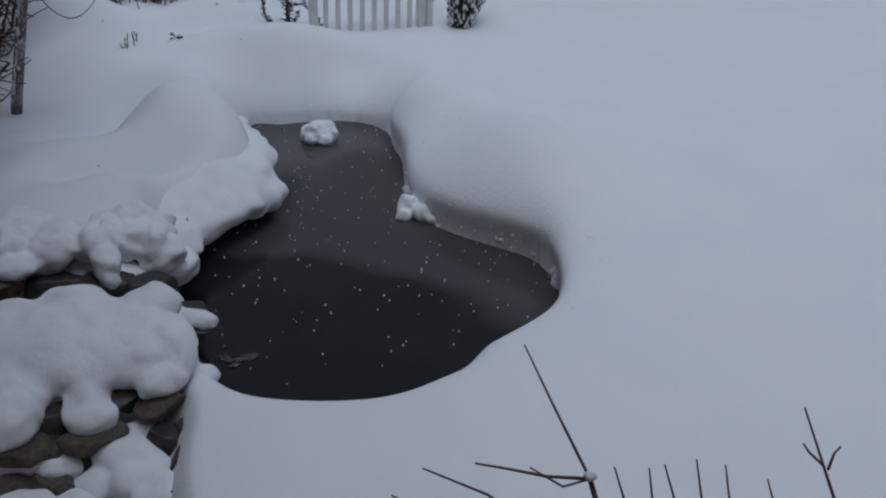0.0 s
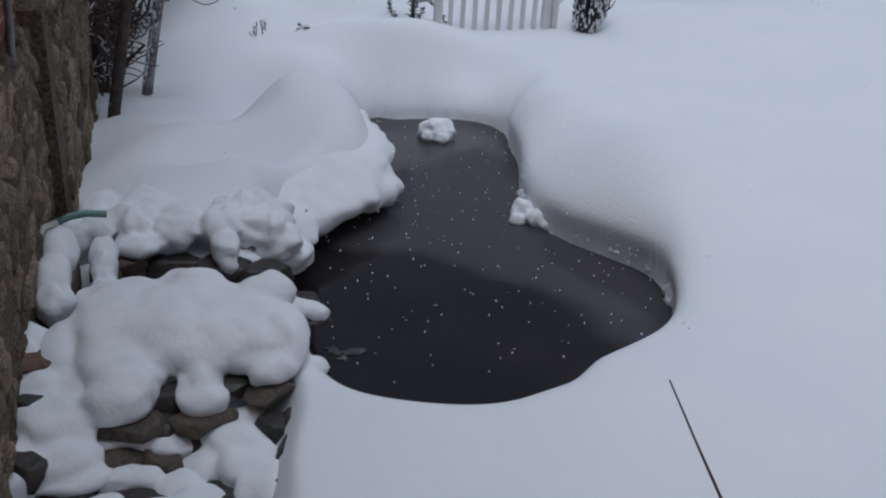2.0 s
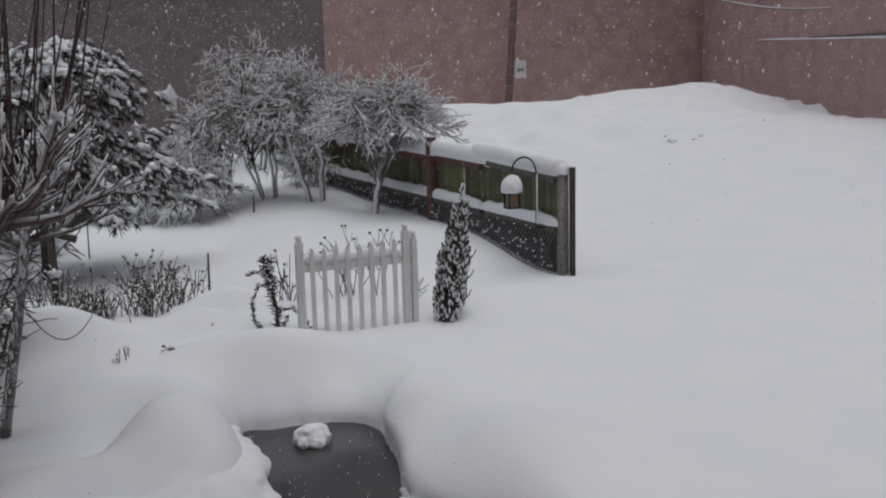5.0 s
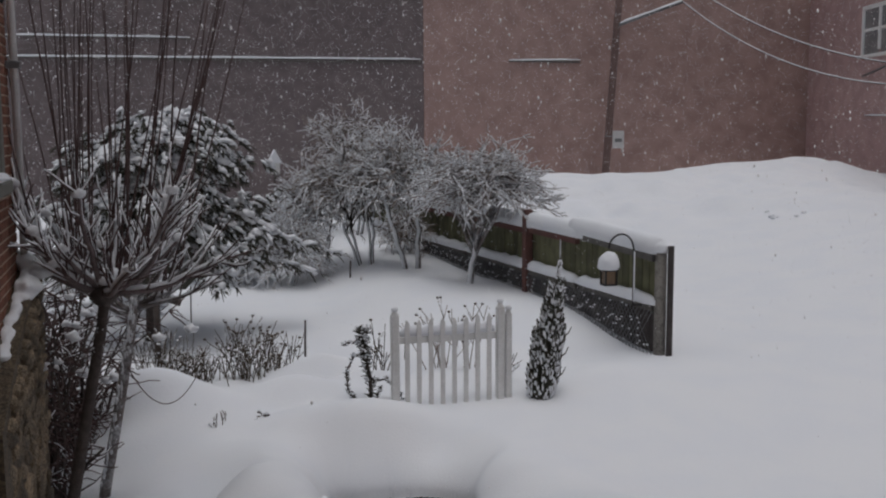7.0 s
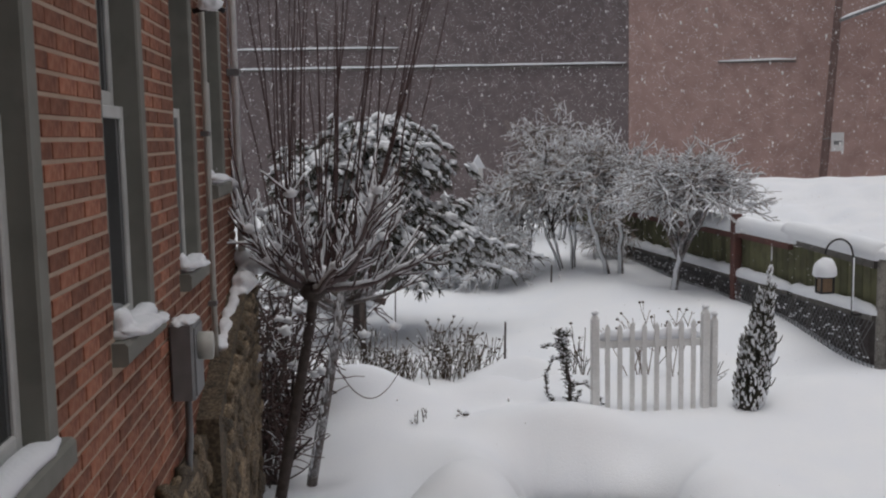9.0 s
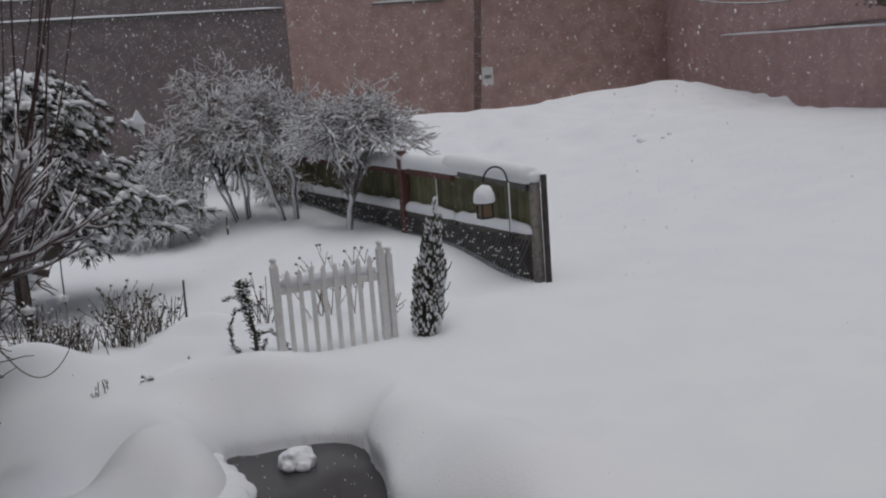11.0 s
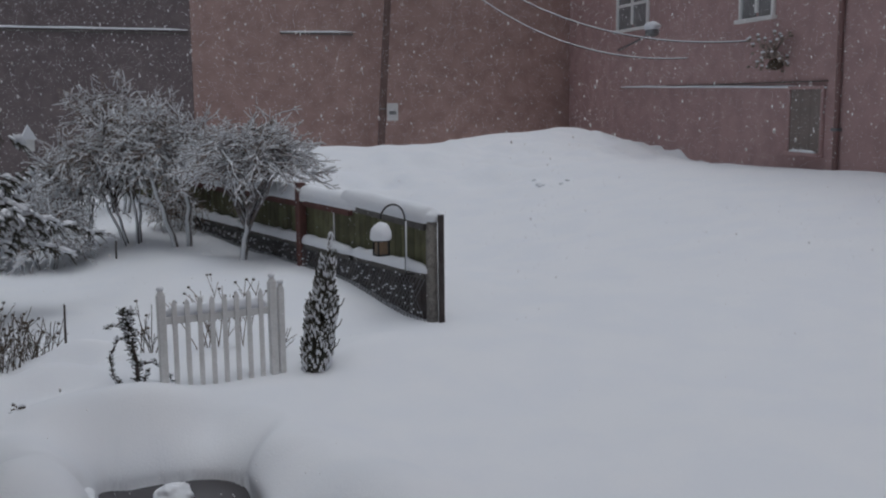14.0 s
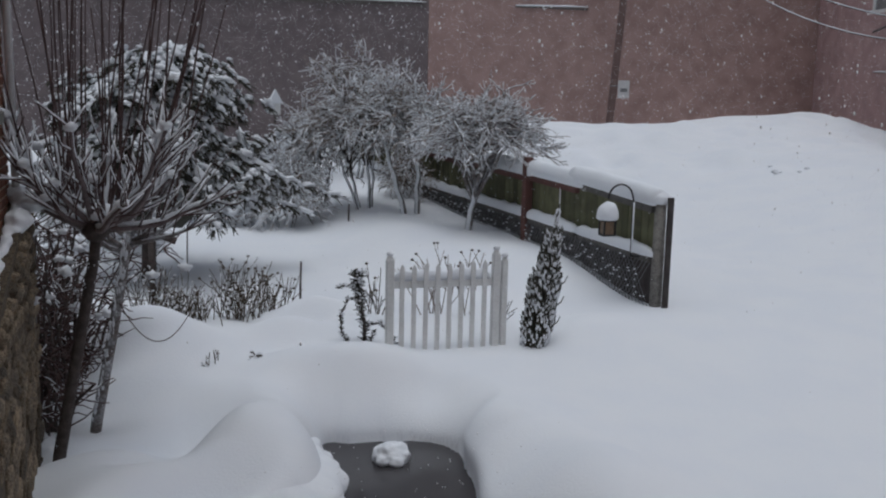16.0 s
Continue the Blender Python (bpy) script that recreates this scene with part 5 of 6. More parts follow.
def conifer():
    g = random.Random(52)
    x, y = 0.08, 12.3
    e = thing("spruce_tree", "dark evergreen bowed under heavy clumps of snow", "tree", (x, y, hz(x, y)))
    Build().tube([(-0.1, 0, -0.3), (-0.08, 0, 1.2), (0.1, 0, 2.5)], 0.1, 0.03, 10).ob("trunk", BARK, e)
    dark, snow = Build(), Build()
    def spray(p, s, a, k, load=0.86):
        """A tuft of needles at p that carries a lump of snow."""
        turn = Matrix.Rotation(a + g.uniform(-1.0, 1.0), 3, "Z") @ Matrix.Rotation(radians(g.uniform(0, 45)), 3, "Y")
        for _ in range(6):
            fd = turn @ Vector((1, g.uniform(-1.0, 1.0), g.uniform(-0.8, 0.3))).normalized()
            L = s * g.uniform(0.9, 2.0)
            dark.tube([p - fd * s * 0.4 - Vector((0, 0, 0.02)), p + fd * L * 0.5 - Vector((0, 0, 0.02)), p + fd * L - Vector((0, 0, 0.03 + 0.12 * L))], 0.013, 0.004, 4, cap=False)
        if g.random() < load:
            snow.blob(p + Vector((0, 0, 0.02)), (s * g.uniform(0.5, 1.35), s * g.uniform(0.3, 0.75), s * g.uniform(0.2, 0.5)), 1.2, 2.6, 2, seed=k, m=turn.to_4x4())
        if g.random() < 0.95:
            snow.blob(p + turn @ Vector((s * 0.8, s * g.uniform(-0.8, 0.8), -0.01)), (s * g.uniform(0.3, 0.65), s * g.uniform(0.25, 0.45), s * 0.26), 0.9, 2, 1, seed=k, m=turn.to_4x4())

    for k in range(165):
        zb = 0.95 + 1.75 * g.random()
        a = g.uniform(0, 6.283)
        R = 1.24 * math.sqrt(max(0.03, 1 - (abs(zb - 1.5) / 1.32) ** 3)) * g.uniform(0.6, 1.12)
        R *= 1.0 + 1.1 * noise.noise(Vector((math.cos(a) * 2.2, math.sin(a) * 2.2, zb * 2.3)))
        lift = g.uniform(-0.15, 0.8)
        turn0 = Matrix.Rotation(a, 3, "Z")
        for j in range(12):
            u = 0.3 + 0.7 * (j + g.random()) / 12
            wide = g.uniform(-0.16, 0.16) * u
            p = turn0 @ Vector((R * u, wide, 0))
            p = Vector((p.x, p.y * 0.8, zb + lift * u - (lift + 0.3) * u * u * 0.9 - abs(wide) * 0.3))
            spray(p, g.uniform(0.045, 0.115), a, k * 0.37 + j)
    # leaders that stand clear of the crown
    for k in range(64):
        a = g.uniform(0, 6.283)
        R = g.uniform(0.1, 1.3)
        foot = Vector((math.cos(a) * R, math.sin(a) * R * 0.8, 2.5 - 0.85 * R * R + g.uniform(-0.25, 0.05)))
        pts, _ = bent(foot, (math.cos(a) * 0.7, math.sin(a) * 0.5, g.uniform(0.5, 1.2)), g.uniform(0.25, 0.7), g, 6, 0.22)
        dark.tube(pts, 0.014, 0.005, 5)
        for j, p in enumerate(pts):
            spray(p, g.uniform(0.04, 0.085), a, k * 1.7 + j, 0.8)
    dark.blob((0, 0.1, 1.35), (0.6, 0.45, 0.75), 0.5, 1.6, 3, seed=2)
    tagged(dark.ob("crown", NEEDLES, e), "dark drooping sprays of needles", kind="stuff")
    tagged(snow.ob("snow_load", SNOW_DRY, e), "heavy clumps of snow", kind="stuff")


conifer()


def frosted_tree(base, stems, crown, size, seed, label, thick=0.03, bark=None, limbs=46, twigs=420, snowy=0.4, droop=0.25):
    """A small bare tree: stems rise from the snow, limbs arch from them into a wide crown of fine twigs."""
    g = random.Random(seed)
    e = thing("frosted_shrub", label, "shrub", (base[0], base[1], hz(*base) - 0.03), group="frosted shrubs")
    o = Vector(e.location)
    c = Vector(crown) - o
    b, t, s = Build(), Build(), Build()
    heads = []
    for k in range(stems):
        a = 6.283 * k / stems + g.uniform(-0.5, 0.5)
        foot = Vector((0.09 * math.cos(a), 0.09 * math.sin(a), -0.2))
        top = Vector((c.x + size[0] * 0.3 * math.cos(a), c.y + size[1] * 0.3 * math.sin(a), c.z - size[2] * g.uniform(0.35, 0.6)))
        if stems == 1:
            top = Vector((c.x * 0.75, c.y * 0.75, c.z - size[2] * 1.15))
        pts = [foot.lerp(top, i / 7) + Vector((g.uniform(-1, 1), g.uniform(-1, 1), 0)) * 0.02 for i in range(8)]
        pts[0] = foot
        stem = Build().tube(pts, thick, thick * 0.55, 8).ob("stem", bark or BARK, e)
        snow_on(s, [p + Vector((-0.4 * thick, -0.5 * thick, 0)) for p in pts[1:]], thick * 0.75, 0.2)
        heads += pts[5:]
    ends = []
    crotch = list(heads)
    for k in range(7):
        h = g.choice(crotch)
        a = 6.283 * k / 7 + g.uniform(-0.4, 0.4)
        q = c + Vector((size[0] * 0.55 * math.cos(a), size[1] * 0.55 * math.sin(a), size[2] * g.uniform(-0.2, 0.45)))
        pts = [h.lerp(q, i / 5) + Vector((g.uniform(-1, 1), g.uniform(-1, 1), g.uniform(-1, 1))) * 0.035 + Vector((0, 0, 0.12 * math.sin(math.pi * i / 5))) for i in range(6)]
        pts[0] = h
        Build().tube(pts, thick * 0.5, thick * 0.26, 6).ob("bough", bark or BARK, e)
        snow_on(s, pts, thick * 0.36)
        heads += pts[2:] + pts[3:]
    for k in range(limbs):
        h = g.choice(heads)
        a, u = g.uniform(0, 6.283), math.sqrt(g.random())
        up = g.uniform(-0.25, 1.0) * math.sqrt(max(0, 1 - u * u * 0.8)) - droop * u * g.uniform(0.6, 1.2)
        q = c + Vector((size[0] * u * math.cos(a), size[1] * u * math.sin(a), size[2] * up))
        mid = h.lerp(q, 0.5) + Vector((0, 0, size[2] * g.uniform(0.3, 0.7)))
        pts = []
        for i in range(7):
            w = i / 6
            pts.append(h * (1 - w) ** 2 + mid * 2 * w * (1 - w) + q * w * w + Vector((g.uniform(-1, 1), g.uniform(-1, 1), g.uniform(-1, 1))) * 0.03)
        pts[0] = h
        Build().tube(pts, thick * 0.34, 0.005, 5).ob("limb", bark or BARK, e)
        if g.random() < 0.8:
            snow_on(s, pts[1:], thick * 0.2)
        ends += [(pts[i], (pts[i] - pts[i - 1]).normalized()) for i in range(2, 7)]
    for k in range(twigs):
        p, d = g.choice(ends)
        pts, d2 = bent(p, d + Vector((g.uniform(-0.9, 0.9), g.uniform(-0.9, 0.9), g.uniform(-0.5, 0.7))), g.uniform(0.15, 0.42), g, 4, 0.25, -0.04)
        t.tube(pts, 0.006, 0.0035, 4, cap=False)
        if g.random() < snowy + 0.15:
            snow_on(s, pts[1:], 0.011)
        for _ in range(3):
            p3, _ = bent(pts[g.randrange(1, 5)], d2 + Vector((g.uniform(-1, 1), g.uniform(-1, 1), g.uniform(-0.6, 0.6))), g.uniform(0.07, 0.2), g, 3, 0.25)
            t.tube(p3, 0.0045, 0.003, 3, cap=False)
            if g.random() < snowy:
                snow_on(s, p3[1:], 0.0085)
        for q in pts[1:]:
            if g.random() < snowy * 0.35:
                s.blob(q, (g.uniform(0.01, 0.024), g.uniform(0.01, 0.02), g.uniform(0.006, 0.013)), 0.4, 2.5, 1, seed=k)
    tagged(t.ob("twig_mass", FROSTED, e), "fine frosted twigs", kind="stuff")
    tagged(s.ob("snow_load", SNOW_DRY, e), "snow along the branches", kind="stuff")
    return e


frosted_tree((4.36, 13.6), 1, (4.66, 13.6, 1.86), (1.2, 0.95, 0.66), 61, "small spreading tree with a leaning snow-plastered trunk", 0.062, BARK_PALE, 70, 760, 0.65, 0.5)
frosted_tree((4.12, 15.4), 2, (3.92, 15.4, 1.98), (1.05, 0.85, 0.72), 62, "frosted shrub with two pale upright stems", 0.052, BARK_PALE, 60, 700, 0.6, 0.6)
frosted_tree((3.5, 16.1), 4, (3.32, 16.2, 1.85), (1.0, 0.85, 0.9), 63, "bare many-stemmed shrub frosted with snow", 0.028, None, 60, 700, 0.5, 0.6)
frosted_tree((2.8, 16.8), 6, (2.75, 16.8, 1.4), (0.85, 0.75, 0.9), 64, "low shrub with frosted arching twigs", 0.02, None, 50, 420, 0.6, 0.5)
frosted_tree((3.95, 19.4), 4, (4.0, 19.5, 2.4), (1.3, 0.9, 0.8), 65, "bare shrub frosted with snow near a fence", 0.03, None, 40, 320)
frosted_tree((4.5, 17.2), 4, (4.5, 17.2, 0.95), (0.4, 0.8, 0.4), 66, "low brown shrub crowded against a fence", 0.02, None, 40, 260, 0.3, 0.6)


def snowy_mound(x, y, r, h, seed):
    """A low evergreen shrub almost hidden by snow."""
    g = random.Random(seed)
    e = thing("buried_shrub", "low shrub nearly hidden under lumps of snow", "shrub", (x, y, hz(x, y) - 0.05), group="buried shrubs")
    d, s = Build(), Build()
    for k in range(190):
        a, u = g.uniform(0, 6.28), g.random()
        p = Vector((math.cos(a) * r * math.sqrt(1 - u * u) * g.uniform(0.7, 1), math.sin(a) * r * math.sqrt(1 - u * u), h * u))
        q = g.uniform(0.03, 0.11)
        s.blob(p, (q * 1.2, q, q * 0.7), 0.5, 2, 2, seed=k * 0.7)
        for _ in range(3):
            pts, _n = bent(p * 0.8, p.normalized() + Vector((g.uniform(-0.6, 0.6), g.uniform(-0.6, 0.6), g.uniform(-0.2, 0.6))), q * 2 + 0.15, g, 3, 0.3)
            d.tube(pts, 0.008, 0.004, 4)
    tagged(d.ob("twig_mass", TWIG, e), kind="stuff")
    tagged(s.ob("snow_load", SNOW_DRY, e), "lumps of snow", kind="stuff")


frosted_tree((2.1, 15.9), 7, (2.1, 15.9, 0.85), (0.75, 0.7, 0.7), 67, "low frosted shrub heavy with snow", 0.018, None, 60, 460, 0.9, 0.7)
snowy_mound(2.5, 18.6, 0.7, 1.3, 72)
snowy_mound(1.2, 16.5, 0.7, 1.4, 73)
snowy_mound(-0.6, 14.5, 0.9, 1.1, 74)

# small columnar evergreen by the gate
def columnar():
    g = random.Random(81)
    e = thing("columnar_evergreen", "narrow evergreen wrapped tight and plastered with snow", "shrub", (3.60, 8.66, hz(3.6, 8.66) - 0.04))
    lean = Vector((0.15, 0.0, 1.0))
    Build().tube([(0, 0, -0.2), tuple(lean * 0.7), tuple(lean * 1.42)], 0.03, 0.006, 8).ob("trunk", BARK, e)
    d, s = Build(), Build()
    for k in range(800):
        u = g.random()
        z = 0.02 + 1.12 * u
        R = 0.135 * (1 + 0.25 * noise.noise(Vector((z * 4, 2.0, 5.0)))) * (min(1.0, 0.75 + z * 1.2) if z < 0.35 else max(0.2, 1.12 - (z - 0.35) * 0.98))
        a = g.uniform(0, 6.28)
        p = lean * z + Vector((math.cos(a) * R, math.sin(a) * R, 0))
        out = Vector((math.cos(a) * 0.5, math.sin(a) * 0.5, 1)).normalized()
        d.tube([p - out * 0.05, p + out * 0.02, p + out * g.uniform(0.04, 0.09)], 0.016, 0.004, 4, cap=False)
        if g.random() < 0.95:
            s.blob(p + Vector((math.cos(a) * 0.016, math.sin(a) * 0.012, 0.01)), (g.uniform(0.006, 0.018), g.uniform(0.006, 0.018), g.uniform(0.012, 0.05)), 0.5, 3, 1, seed=k)
    d.tube([lean * 1.0, lean * 1.2, lean * 1.4], 0.03, 0.008, 6)
    for k in range(40):
        s.blob(lean * g.uniform(1.05, 1.38) + Vector((g.uniform(-0.02, 0.02), g.uniform(-0.02, 0.02), 0)), (0.014, 0.014, 0.018), 0.5, 3, 1, seed=k)
    for q in ((0.22, -0.02, 0.42), (0.2, 0.0, 0.22), (0.24, 0.0, 0.62)):
        p = lean * q[2] + Vector((0.12, -0.06, 0))
        d.tube([p, p + Vector((0.06, 0, 0.04)), p + Vector((0.09, 0, 0.1))], 0.008, 0.004, 5)
    d.tube([lean * 0.0, lean * 0.6, lean * 1.0], 0.1, 0.04, 10)
    tagged(d.ob("foliage", NEEDLES, e), "dark scale-like foliage", kind="stuff")
    tagged(s.ob("snow_load", SNOW_DRY, e), "plastered snow", kind="stuff")


columnar()


def weeping():
    g = random.Random(83)
    e = thing("weeping_evergreen", "small twisted weeping evergreen with a looping branch", "shrub", (1.97, 8.94, hz(1.97, 8.94) - 0.04))
    d, s = Build(), Build()
    lines = [[(0, 0, -0.1), (-0.01, 0, 0.25), (-0.06, 0, 0.5), (-0.12, 0, 0.74)], [(-0.05, 0, 0.42), (-0.07, 0, 0.62), (-0.06, 0.0, 0.72)],
             [(-0.06, 0, 0.45), (-0.16, 0.02, 0.46), (-0.24, 0.02, 0.3), (-0.22, 0.02, 0.12), (-0.16, 0.02, 0.04)],
             [(0.02, 0, 0.2), (0.14, -0.02, 0.22), (0.26, -0.03, 0.12), (0.31, -0.03, -0.03)], [(-0.1, 0, 0.56), (-0.2, 0.0, 0.6), (-0.26, 0, 0.57)], [(0.04, 0, 0.02), (0.1, 0, 0.14)]]
    for li, q in enumerate(lines):
        pts = [Vector(p) for p in q]
        Build().tube(pts, 0.022 if li == 0 else 0.011, 0.006, 7).ob("branch", BARK, e)
        for i in range(len(pts) - 1):
            for _ in range(60 if li < 2 else 22):
                p = pts[i].lerp(pts[i + 1], g.random())
                a = g.uniform(0, 6.28)
                o = Vector((math.cos(a), math.sin(a), g.uniform(-0.3, 0.8))).normalized()
                L = g.uniform(0.04, 0.09) if li < 2 else 0.035
                d.tube([p, p + o * L], 0.009, 0.003, 4, cap=False)
                if g.random() < 0.45:
                    s.blob(p + o * L * 0.8 + Vector((0, 0, 0.008)), (0.014, 0.014, 0.011), 0.5, 3, 1)
    tagged(d.ob("foliage", NEEDLES, e), kind="stuff")
    tagged(s.ob("snow_load", SNOW_DRY, e), kind="stuff")


weeping()


def dry_clump(x, y, n, high, wide, seed, label, heads=True, mat=None):
    g = random.Random(seed)
    e = thing("dry_perennials", label, "plant", (x, y, hz(x, y) - 0.03), group="dry garden plants")
    h, s = Build(), Build()
    for k in range(n):
        px, py = g.gauss(0, wide * 0.45), g.gauss(0, wide * 0.3)
        pts, d = bent((px, py, -0.08), (g.uniform(-0.3, 0.3), g.uniform(-0.25, 0.25), 1), high * g.uniform(0.45, 1.05), g, 5, 0.1)
        b = Build().tube(pts, 0.007, 0.004, 4)
        for _ in range(2):
            p2, _n = bent(pts[g.randrange(2, 5)], d + Vector((g.uniform(-0.9, 0.9), g.uniform(-0.9, 0.9), 0)), high * 0.3, g, 3, 0.15)
            b.tube(p2, 0.005, 0.003, 4)
            if heads and g.random() < 0.7:
                h.blob(p2[-1], (0.018, 0.018, 0.014), 0.3, 3, 1, seed=k)
            if g.random() < 0.35:
                s.blob(p2[-1] + Vector((0, 0, 0.014)), (0.017, 0.017, 0.011), 0.4, 3, 1, seed=k)
            if g.random() < 0.5:
                snow_on(s, p2[:3], 0.006)
        b.ob("stalk", mat or DRY_STALK, e)
    if h.v:
        tagged(h.ob("seed_head_mass", DRY_STALK, e), kind="stuff")
    if s.v:
        tagged(s.ob("snow_load", SNOW_DRY, e), kind="stuff")


dry_clump(0.30, 9.75, 70, 0.42, 0.3, 91, "dense brown clump of dead stalks in snow", False)
dry_clump(0.85, 10.05, 40, 0.72, 0.3, 92, "dry perennial stalks with dark seed heads")
dry_clump(1.22, 10.4, 30, 0.55, 0.3, 93, "dry leaning stalks with dark seed heads")
dry_clump(0.05, 10.1, 40, 0.55, 0.4, 94, "tall dead grass stalks dusted with snow", False)
dry_clump(0.46, 8.52, 2, 0.22, 0.015, 95, "slim dead stalk poking out of snow", False)
dry_clump(0.55, 8.56, 2, 0.26, 0.015, 96, "slim dead stalk poking out of snow", False)
dry_clump(0.89, 8.66, 6, 0.15, 0.05, 97, "tiny dark tuft poking out of snow", True)
dry_clump(2.3, 9.75, 9, 0.62, 0.16, 98, "snowy dead leaves behind a gate", True)
dry_clump(3.0, 9.6, 16, 0.8, 0.4, 99, "snowy rose stems behind a gate", True, FROSTED)
dry_clump(3.45, 9.2, 4, 0.5, 0.05, 100, "thin dead stalk beside a gate post", False)
dry_clump(5.47, 7.93, 3, 0.08, 0.03, 101, "single twig tip poking out of snow", False)
dry_clump(5.6, 8.4, 2, 0.06, 0.03, 102, "single twig tip poking out of snow", False)


def stake(x, y, h, r=0.014, label="thin dark garden stake in snow"):
    e = thing("garden_stake", label, "stake", (x, y, hz(x, y)), group="garden stakes")
    Build().tube([(0, 0, -0.2), (0.004, 0, h * 0.5), (0.012, 0, h)], r, r * 0.8, 7).ob("rod", BARK, e)
    Build().blob((0.012, 0, h + 0.006), (r, r, r * 0.8), 0.2, 2, 2).ob("snow_cap", SNOW, e)


stake(1.57, 10.5, 0.5)
stake(0.45, 12.7, 0.6, 0.01)
stake(3.05, 15.4, 0.28, 0.016)
stake(2.66, 10.3, 0.42, 0.02)
e = thing("feeder_post", "dark post with a short slanted arm among the stalks", "post", (0.02, 10.2, hz(0.02, 10.2)))
Build().tube([(0, 0, -0.2), (0, 0, 0.75)], 0.035, 0.03, 8).ob("shaft", BARK, e)
Build().box(-0.02, -0.04, -0.03, 0.26, 0.04, 0.04, 0.015, m=pose(0, 0, 0.8, 0, 22, 0)).ob("arm", BARK, e, smooth=False)
snow_strip("snow_cap", [(0.0 + 0.05 * k, 0, 0.84 - 0.02 * k) for k in range(5)], 0.08, 0.04, e, 7)
e = thing("bird_house", "small bird house on a pole with a snowy roof", "bird house", (2.45, 20.0, hz(2.45, 20)))
e.scale = (0.6, 0.6, 0.9)
Build().tube([(0, 0, -0.2), (0, 0, 1.6)], 0.03, sides=8).ob("pole", BARK, e)
Build().box(-0.16, -0.14, 1.55, 0.16, 0.14, 1.82, 0.01).ob("box", WHITE_PAINT, e, smooth=False)
v = [Vector(p) for p in ((-0.24, -0.2, 1.8), (0.24, -0.2, 1.8), (0.0, -0.2, 2.1), (-0.24, 0.2, 1.8), (0.24, 0.2, 1.8), (0.0, 0.2, 2.1))]
Build().add(v, [(0, 1, 2), (5, 4, 3), (0, 3, 4, 1), (1, 4, 5, 2), (2, 5, 3, 0)]).ob("roof", SNOW, e, "roof under snow", smooth=False)

# ---- bare shrub just below the camera ----
def near_shrub():
    g = random.Random(111)
    base = Vector((0.92, 0.55, 0))
    e = thing("bare_shrub", "thin bare shrub twigs reaching up from below", "shrub", (base.x, base.y, hz(base.x, base.y)))
    o = Vector(e.location)
    joint = Vector((0.74, 0.76, 1.46))

    def stem(pts, r0, r1):
        Build().tube([Vector(p) - o for p in pts], r0 * 0.8, r1 * 0.75, 7).ob("twig", TWIG, e)
    stem(((0.9, 0.56, -0.2), (0.86, 0.6, 0.6), (0.8, 0.68, 1.2), tuple(joint)), 0.012, 0.006)
    stem((tuple(joint), (0.735, 0.90, 1.515), (0.734, 1.02, 1.56)), 0.0035, 0.002)
    stem((tuple(joint), (0.66, 0.76, 1.485), (0.60, 0.78, 1.50), (0.55, 0.79, 1.515)), 0.004, 0.0022)
    stem((tuple(joint), (0.68, 0.74, 1.475), (0.63, 0.76, 1.51)), 0.003, 0.002)
    stem(((0.8, 0.68, 1.2), (0.66, 0.7, 1.4), (0.56, 0.76, 1.475), (0.47, 0.81, 1.51)), 0.005, 0.002)
    stem(((0.8, 0.68, 1.2), (0.6, 0.72, 1.36), (0.42, 0.81, 1.47)), 0.005, 0.002)
    for x, y, z in ((0.75, 0.71, 1.52), (0.80, 0.69, 1.52), (0.82, 0.68, 1.53), (0.87, 0.67, 1.535), (0.91, 0.65, 1.53), (0.97, 0.62, 1.51)):
        stem(((0.87, 0.60, 0.7), (x + 0.02, y - 0.04, 1.25), (x + g.uniform(-0.005, 0.02), y - 0.03, 1.45), (x, y, z)), 0.005, 0.0018)
    stem(((0.9, 0.56, 0.3), (1.05, 0.54, 1.2), (1.06, 0.57, 1.49), (1.04, 0.65, 1.61)), 0.007, 0.002)
    stem(((1.055, 0.6, 1.53), (1.04, 0.62, 1.545), (1.03, 0.625, 1.56)), 0.003, 0.002)
    stem(((1.055, 0.59, 1.53), (1.07, 0.6, 1.55), (1.08, 0.6, 1.562)), 0.003, 0.002)
    Build().blob(joint - o + Vector((0, 0, 0.006)), (0.011, 0.011, 0.008), 0.4, 3, 2).ob("snow_cap", SNOW, e)


near_shrub()

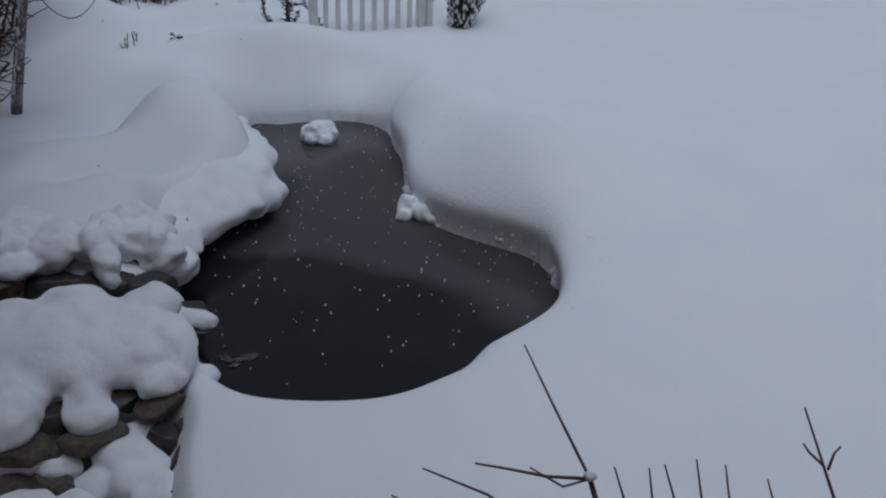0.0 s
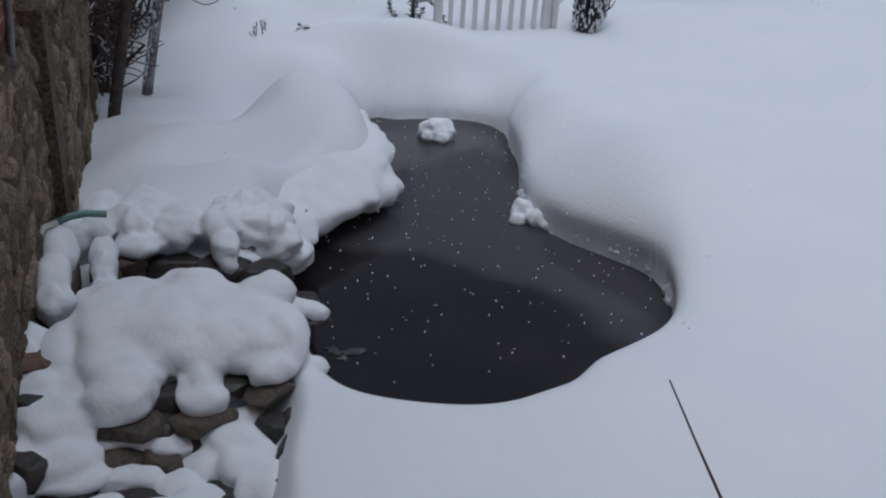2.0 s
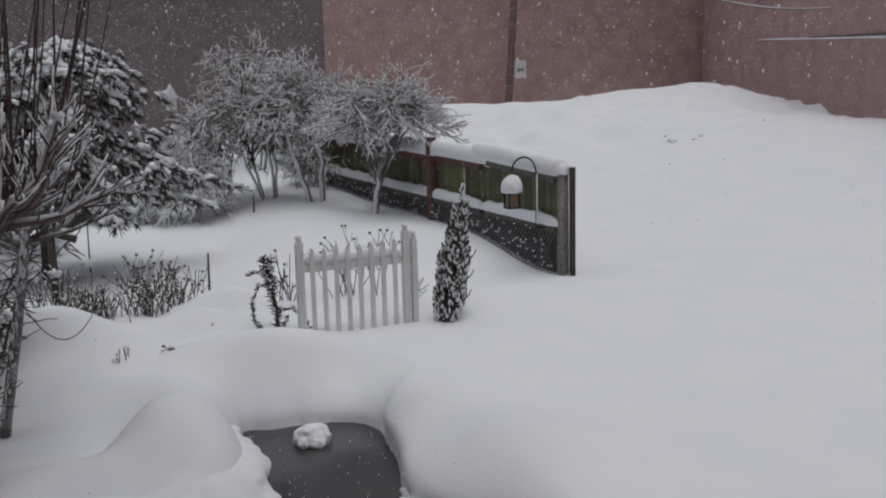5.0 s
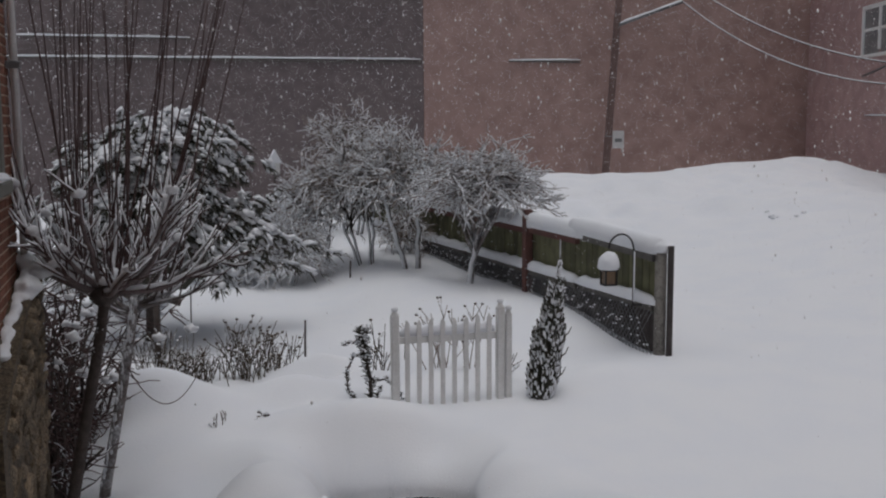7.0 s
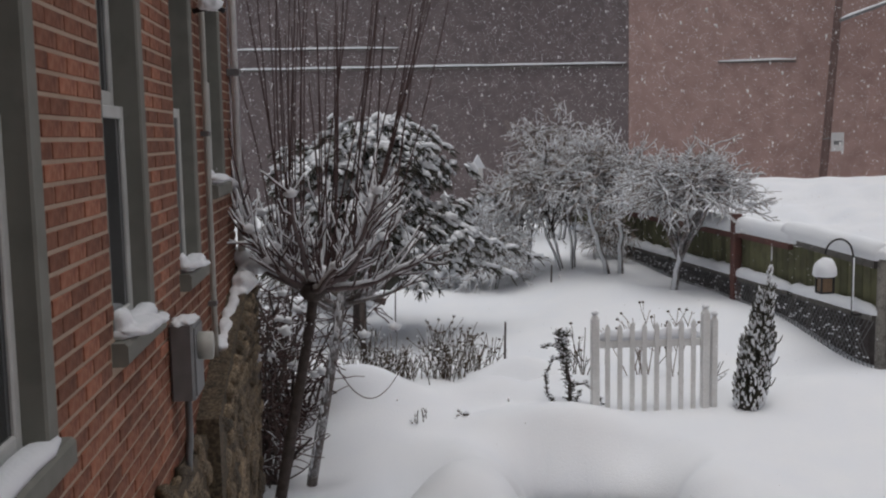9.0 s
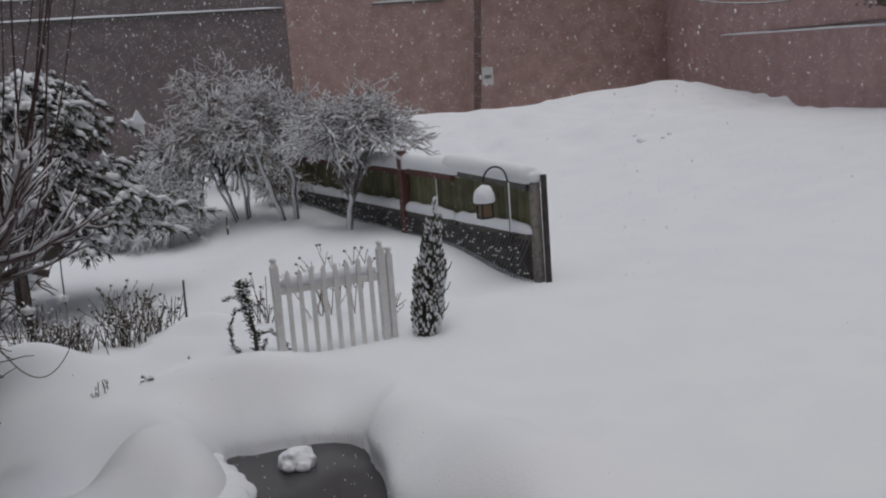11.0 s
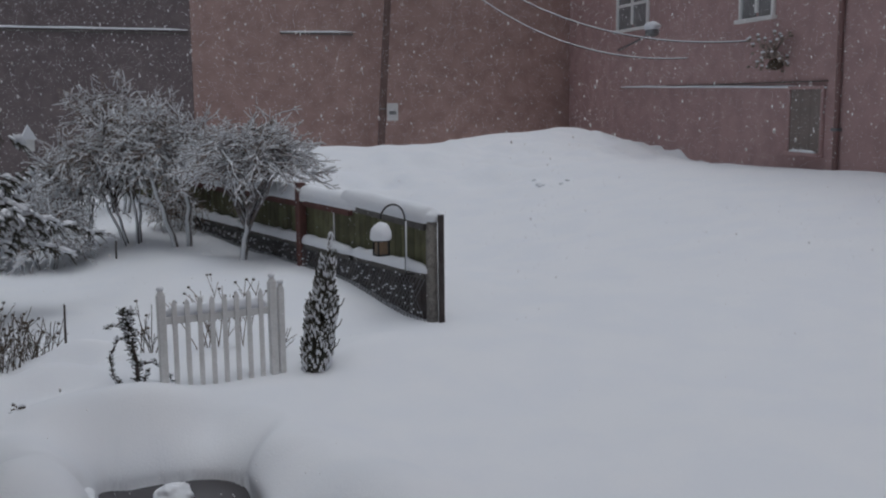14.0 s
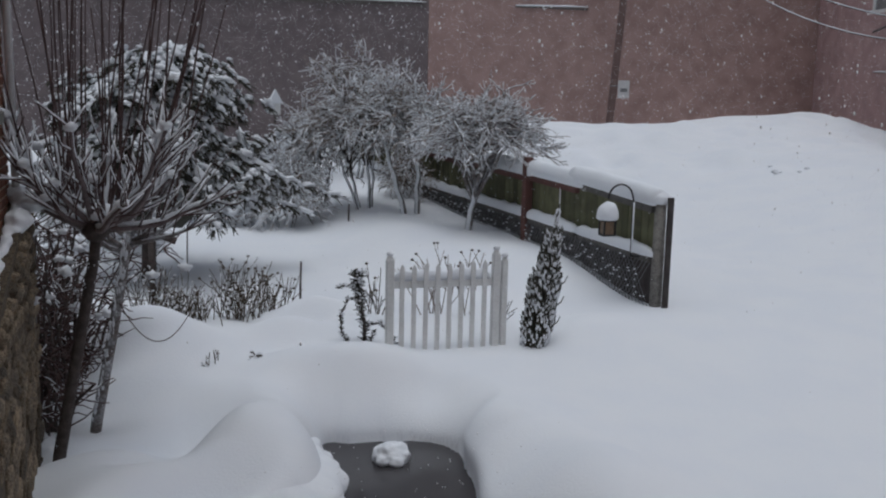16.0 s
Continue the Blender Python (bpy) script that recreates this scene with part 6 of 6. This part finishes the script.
# ---- falling flakes ----
def flakes():
    g = random.Random(123)
    V, F = ICO[1]
    b = Build()
    n = 0
    while n < 20000:
        d = 4.0 + 22 * g.random() ** 0.62
        a = radians(g.uniform(-16, 62))
        x, y, z = math.sin(a) * d, math.cos(a) * d, -0.3 + (3.0 + 0.27 * d) * g.random() ** 0.6
        if y > WALL_Y - 0.3 or (CORNER - Vector((x, y, 0))).dot(-OUT) < 0.3 or x < HX + 0.15 and y < HOUSE_Y1 + 0.2 or z < 0.1:
            if not (0.6 < x < 2.6 and 3.6 < y < 7.5 and -0.38 < z):
                continue
        if z < 2.4 and d < 10 and g.random() < 0.8:
            continue
        r = 0.0022 + 0.0048 * g.random() ** 2.2
        b.add([Vector((x + p.x * r, y + p.y * r, z + p.z * r * 1.9)) for p in V], F)
        n += 1
    # finer flakes far off, that veil what stands behind them
    V8 = [Vector(p) for p in ((1, 0, 0), (-1, 0, 0), (0, 1, 0), (0, -1, 0), (0, 0, 1.5), (0, 0, -1.5))]
    F8 = [(0, 2, 4), (2, 1, 4), (1, 3, 4), (3, 0, 4), (2, 0, 5), (1, 2, 5), (3, 1, 5), (0, 3, 5)]
    n = 0
    while n < 42000:
        d = 9.0 + 18 * g.random() ** 0.7
        a = radians(g.uniform(-14, 56))
        x, y, z = math.sin(a) * d, math.cos(a) * d, 0.3 + (2.8 + 0.24 * d) * g.random() ** 0.8
        if y > WALL_Y - 0.3 or (CORNER - Vector((x, y, 0))).dot(-OUT) < 0.3:
            continue
        r = g.uniform(0.003, 0.0052)
        b.add([Vector((x, y, z)) + p * r for p in V8], F8)
        n += 1
    for _ in range(330):
        x, y, z = g.uniform(0.55, 2.5), g.uniform(3.5, 6.6), g.uniform(-0.4, 0.3)
        r = g.uniform(0.0022, 0.0045)
        b.add([Vector((x + p.x * r, y + p.y * r, z + p.z * r * 1.5)) for p in V], F)
    tagged(b.ob("falling_snow", FLAKE), "snowflakes falling through the air", "snow", kind="stuff")


flakes()

# ---- bricks and rubble of the house, last ----
def brick_pieces():
    L, H, J, course = 0.19, 0.053, 0.013, 0.066
    me = None
    rest = Build()
    y_near, y_far = 2.7, 4.35
    row = 0
    z = BASE_Z + 0.006
    while z + H < 4.25:
        y = 1.3 - (0.106 if row % 2 else 0)
        while y < HOUSE_Y1 - 0.02:
            y1 = min(y + L, HOUSE_Y1 - 0.004)
            spans = [(y, y1)]
            for a, c, z0, z1 in OPENINGS:
                if z + H > z0 - 0.1 and z < z1 + 0.002:
                    nxt = []
                    pad = 0.06 if z < z0 else 0.004
                    for s0, s1 in spans:
                        if s1 <= a - pad or s0 >= c + pad:
                            nxt.append((s0, s1))
                        else:
                            if s0 < a - pad - 0.03:
                                nxt.append((s0, a - pad))
                            if s1 > c + pad + 0.03:
                                nxt.append((c + pad, s1))
                    spans = nxt
            for s0, s1 in spans:
                full = abs(s1 - s0 - L) < 1e-4
                if full and y_near - 0.3 < s0 < y_far and z < 3.75:
                    if me is None:
                        o = Build().box(-0.02, 0, 0, 0.0, L, H, 0.004).ob("brick", BRICK, wall_house, smooth=False)
                        me = o.data
                    else:
                        o = new("brick", me)
                        o.parent = wall_house
                    o.location = (HX + rnd.uniform(-0.002, 0.002), s0, z)
                else:
                    rest.box(HX - 0.02, s0, z, HX + rnd.uniform(-0.002, 0.002), s1, z + H, 0.004)
            y += L + J
        z += course
        row += 1
    tagged(rest.ob("brickwork", BRICK, wall_house, smooth=False), "far bricks of the house wall", kind="stuff")


brick_pieces()


def rubble_pieces():
    g = random.Random(131)
    V, F = ICO[2]
    kinds = []
    for k in range(6):
        v = []
        for p in V:
            q = Vector([math.copysign(abs(c) ** 0.7, c) for c in p])
            v.append(q * (0.5 + 0.34 * noise.noise(p * 2.3 + Vector((k * 3.1, 0, 0)))))
        kinds.append(v)
    meshes = []
    z = -0.3
    n = 0
    while z < BASE_Z - 0.05:
        h = g.uniform(0.07, 0.15)
        h = min(h, BASE_Z - z)
        y = 2.6 + g.uniform(0, 0.1)
        while y < 7.1:
            w = g.uniform(0.07, 0.36)
            k = g.randrange(6)
            if len(meshes) <= k:
                o = mesh_ob("stone", kinds[len(meshes)], F, RUBBLE, wall_foundation)
                meshes.append(o.data)
                k = len(meshes) - 1
            else:
                o = new("stone", meshes[k])
                o.parent = wall_foundation
            bx = HX + 0.05 + (0.075 if y > 5.2 else 0.0)
            o.location = (bx - 0.02 + g.uniform(-0.012, 0.008), y + w / 2, z + h / 2)
            o.scale = (g.uniform(0.05, 0.085), w * 1.25, h * 1.3)
            o.rotation_euler = (radians(g.uniform(-40, 40)), 0, radians(g.uniform(-3, 3)))
            y += w + 0.012
            n += 1
        z += h + 0.008
    for k in range(14):
        y = 5.3 + k * 0.13
        top = 1.22 + (y - 5.1) * 0.3 - 0.03
        zz = 1.12
        while zz < top - 0.05:
            h = min(g.uniform(0.08, 0.15), top - zz)
            o = new("stone", meshes[g.randrange(6)])
            o.parent = wall_foundation
            o.location = (HX + 0.105, y + 0.06, zz + h / 2)
            o.scale = (0.1, 0.15, h)
            zz += h + 0.008


rubble_pieces()
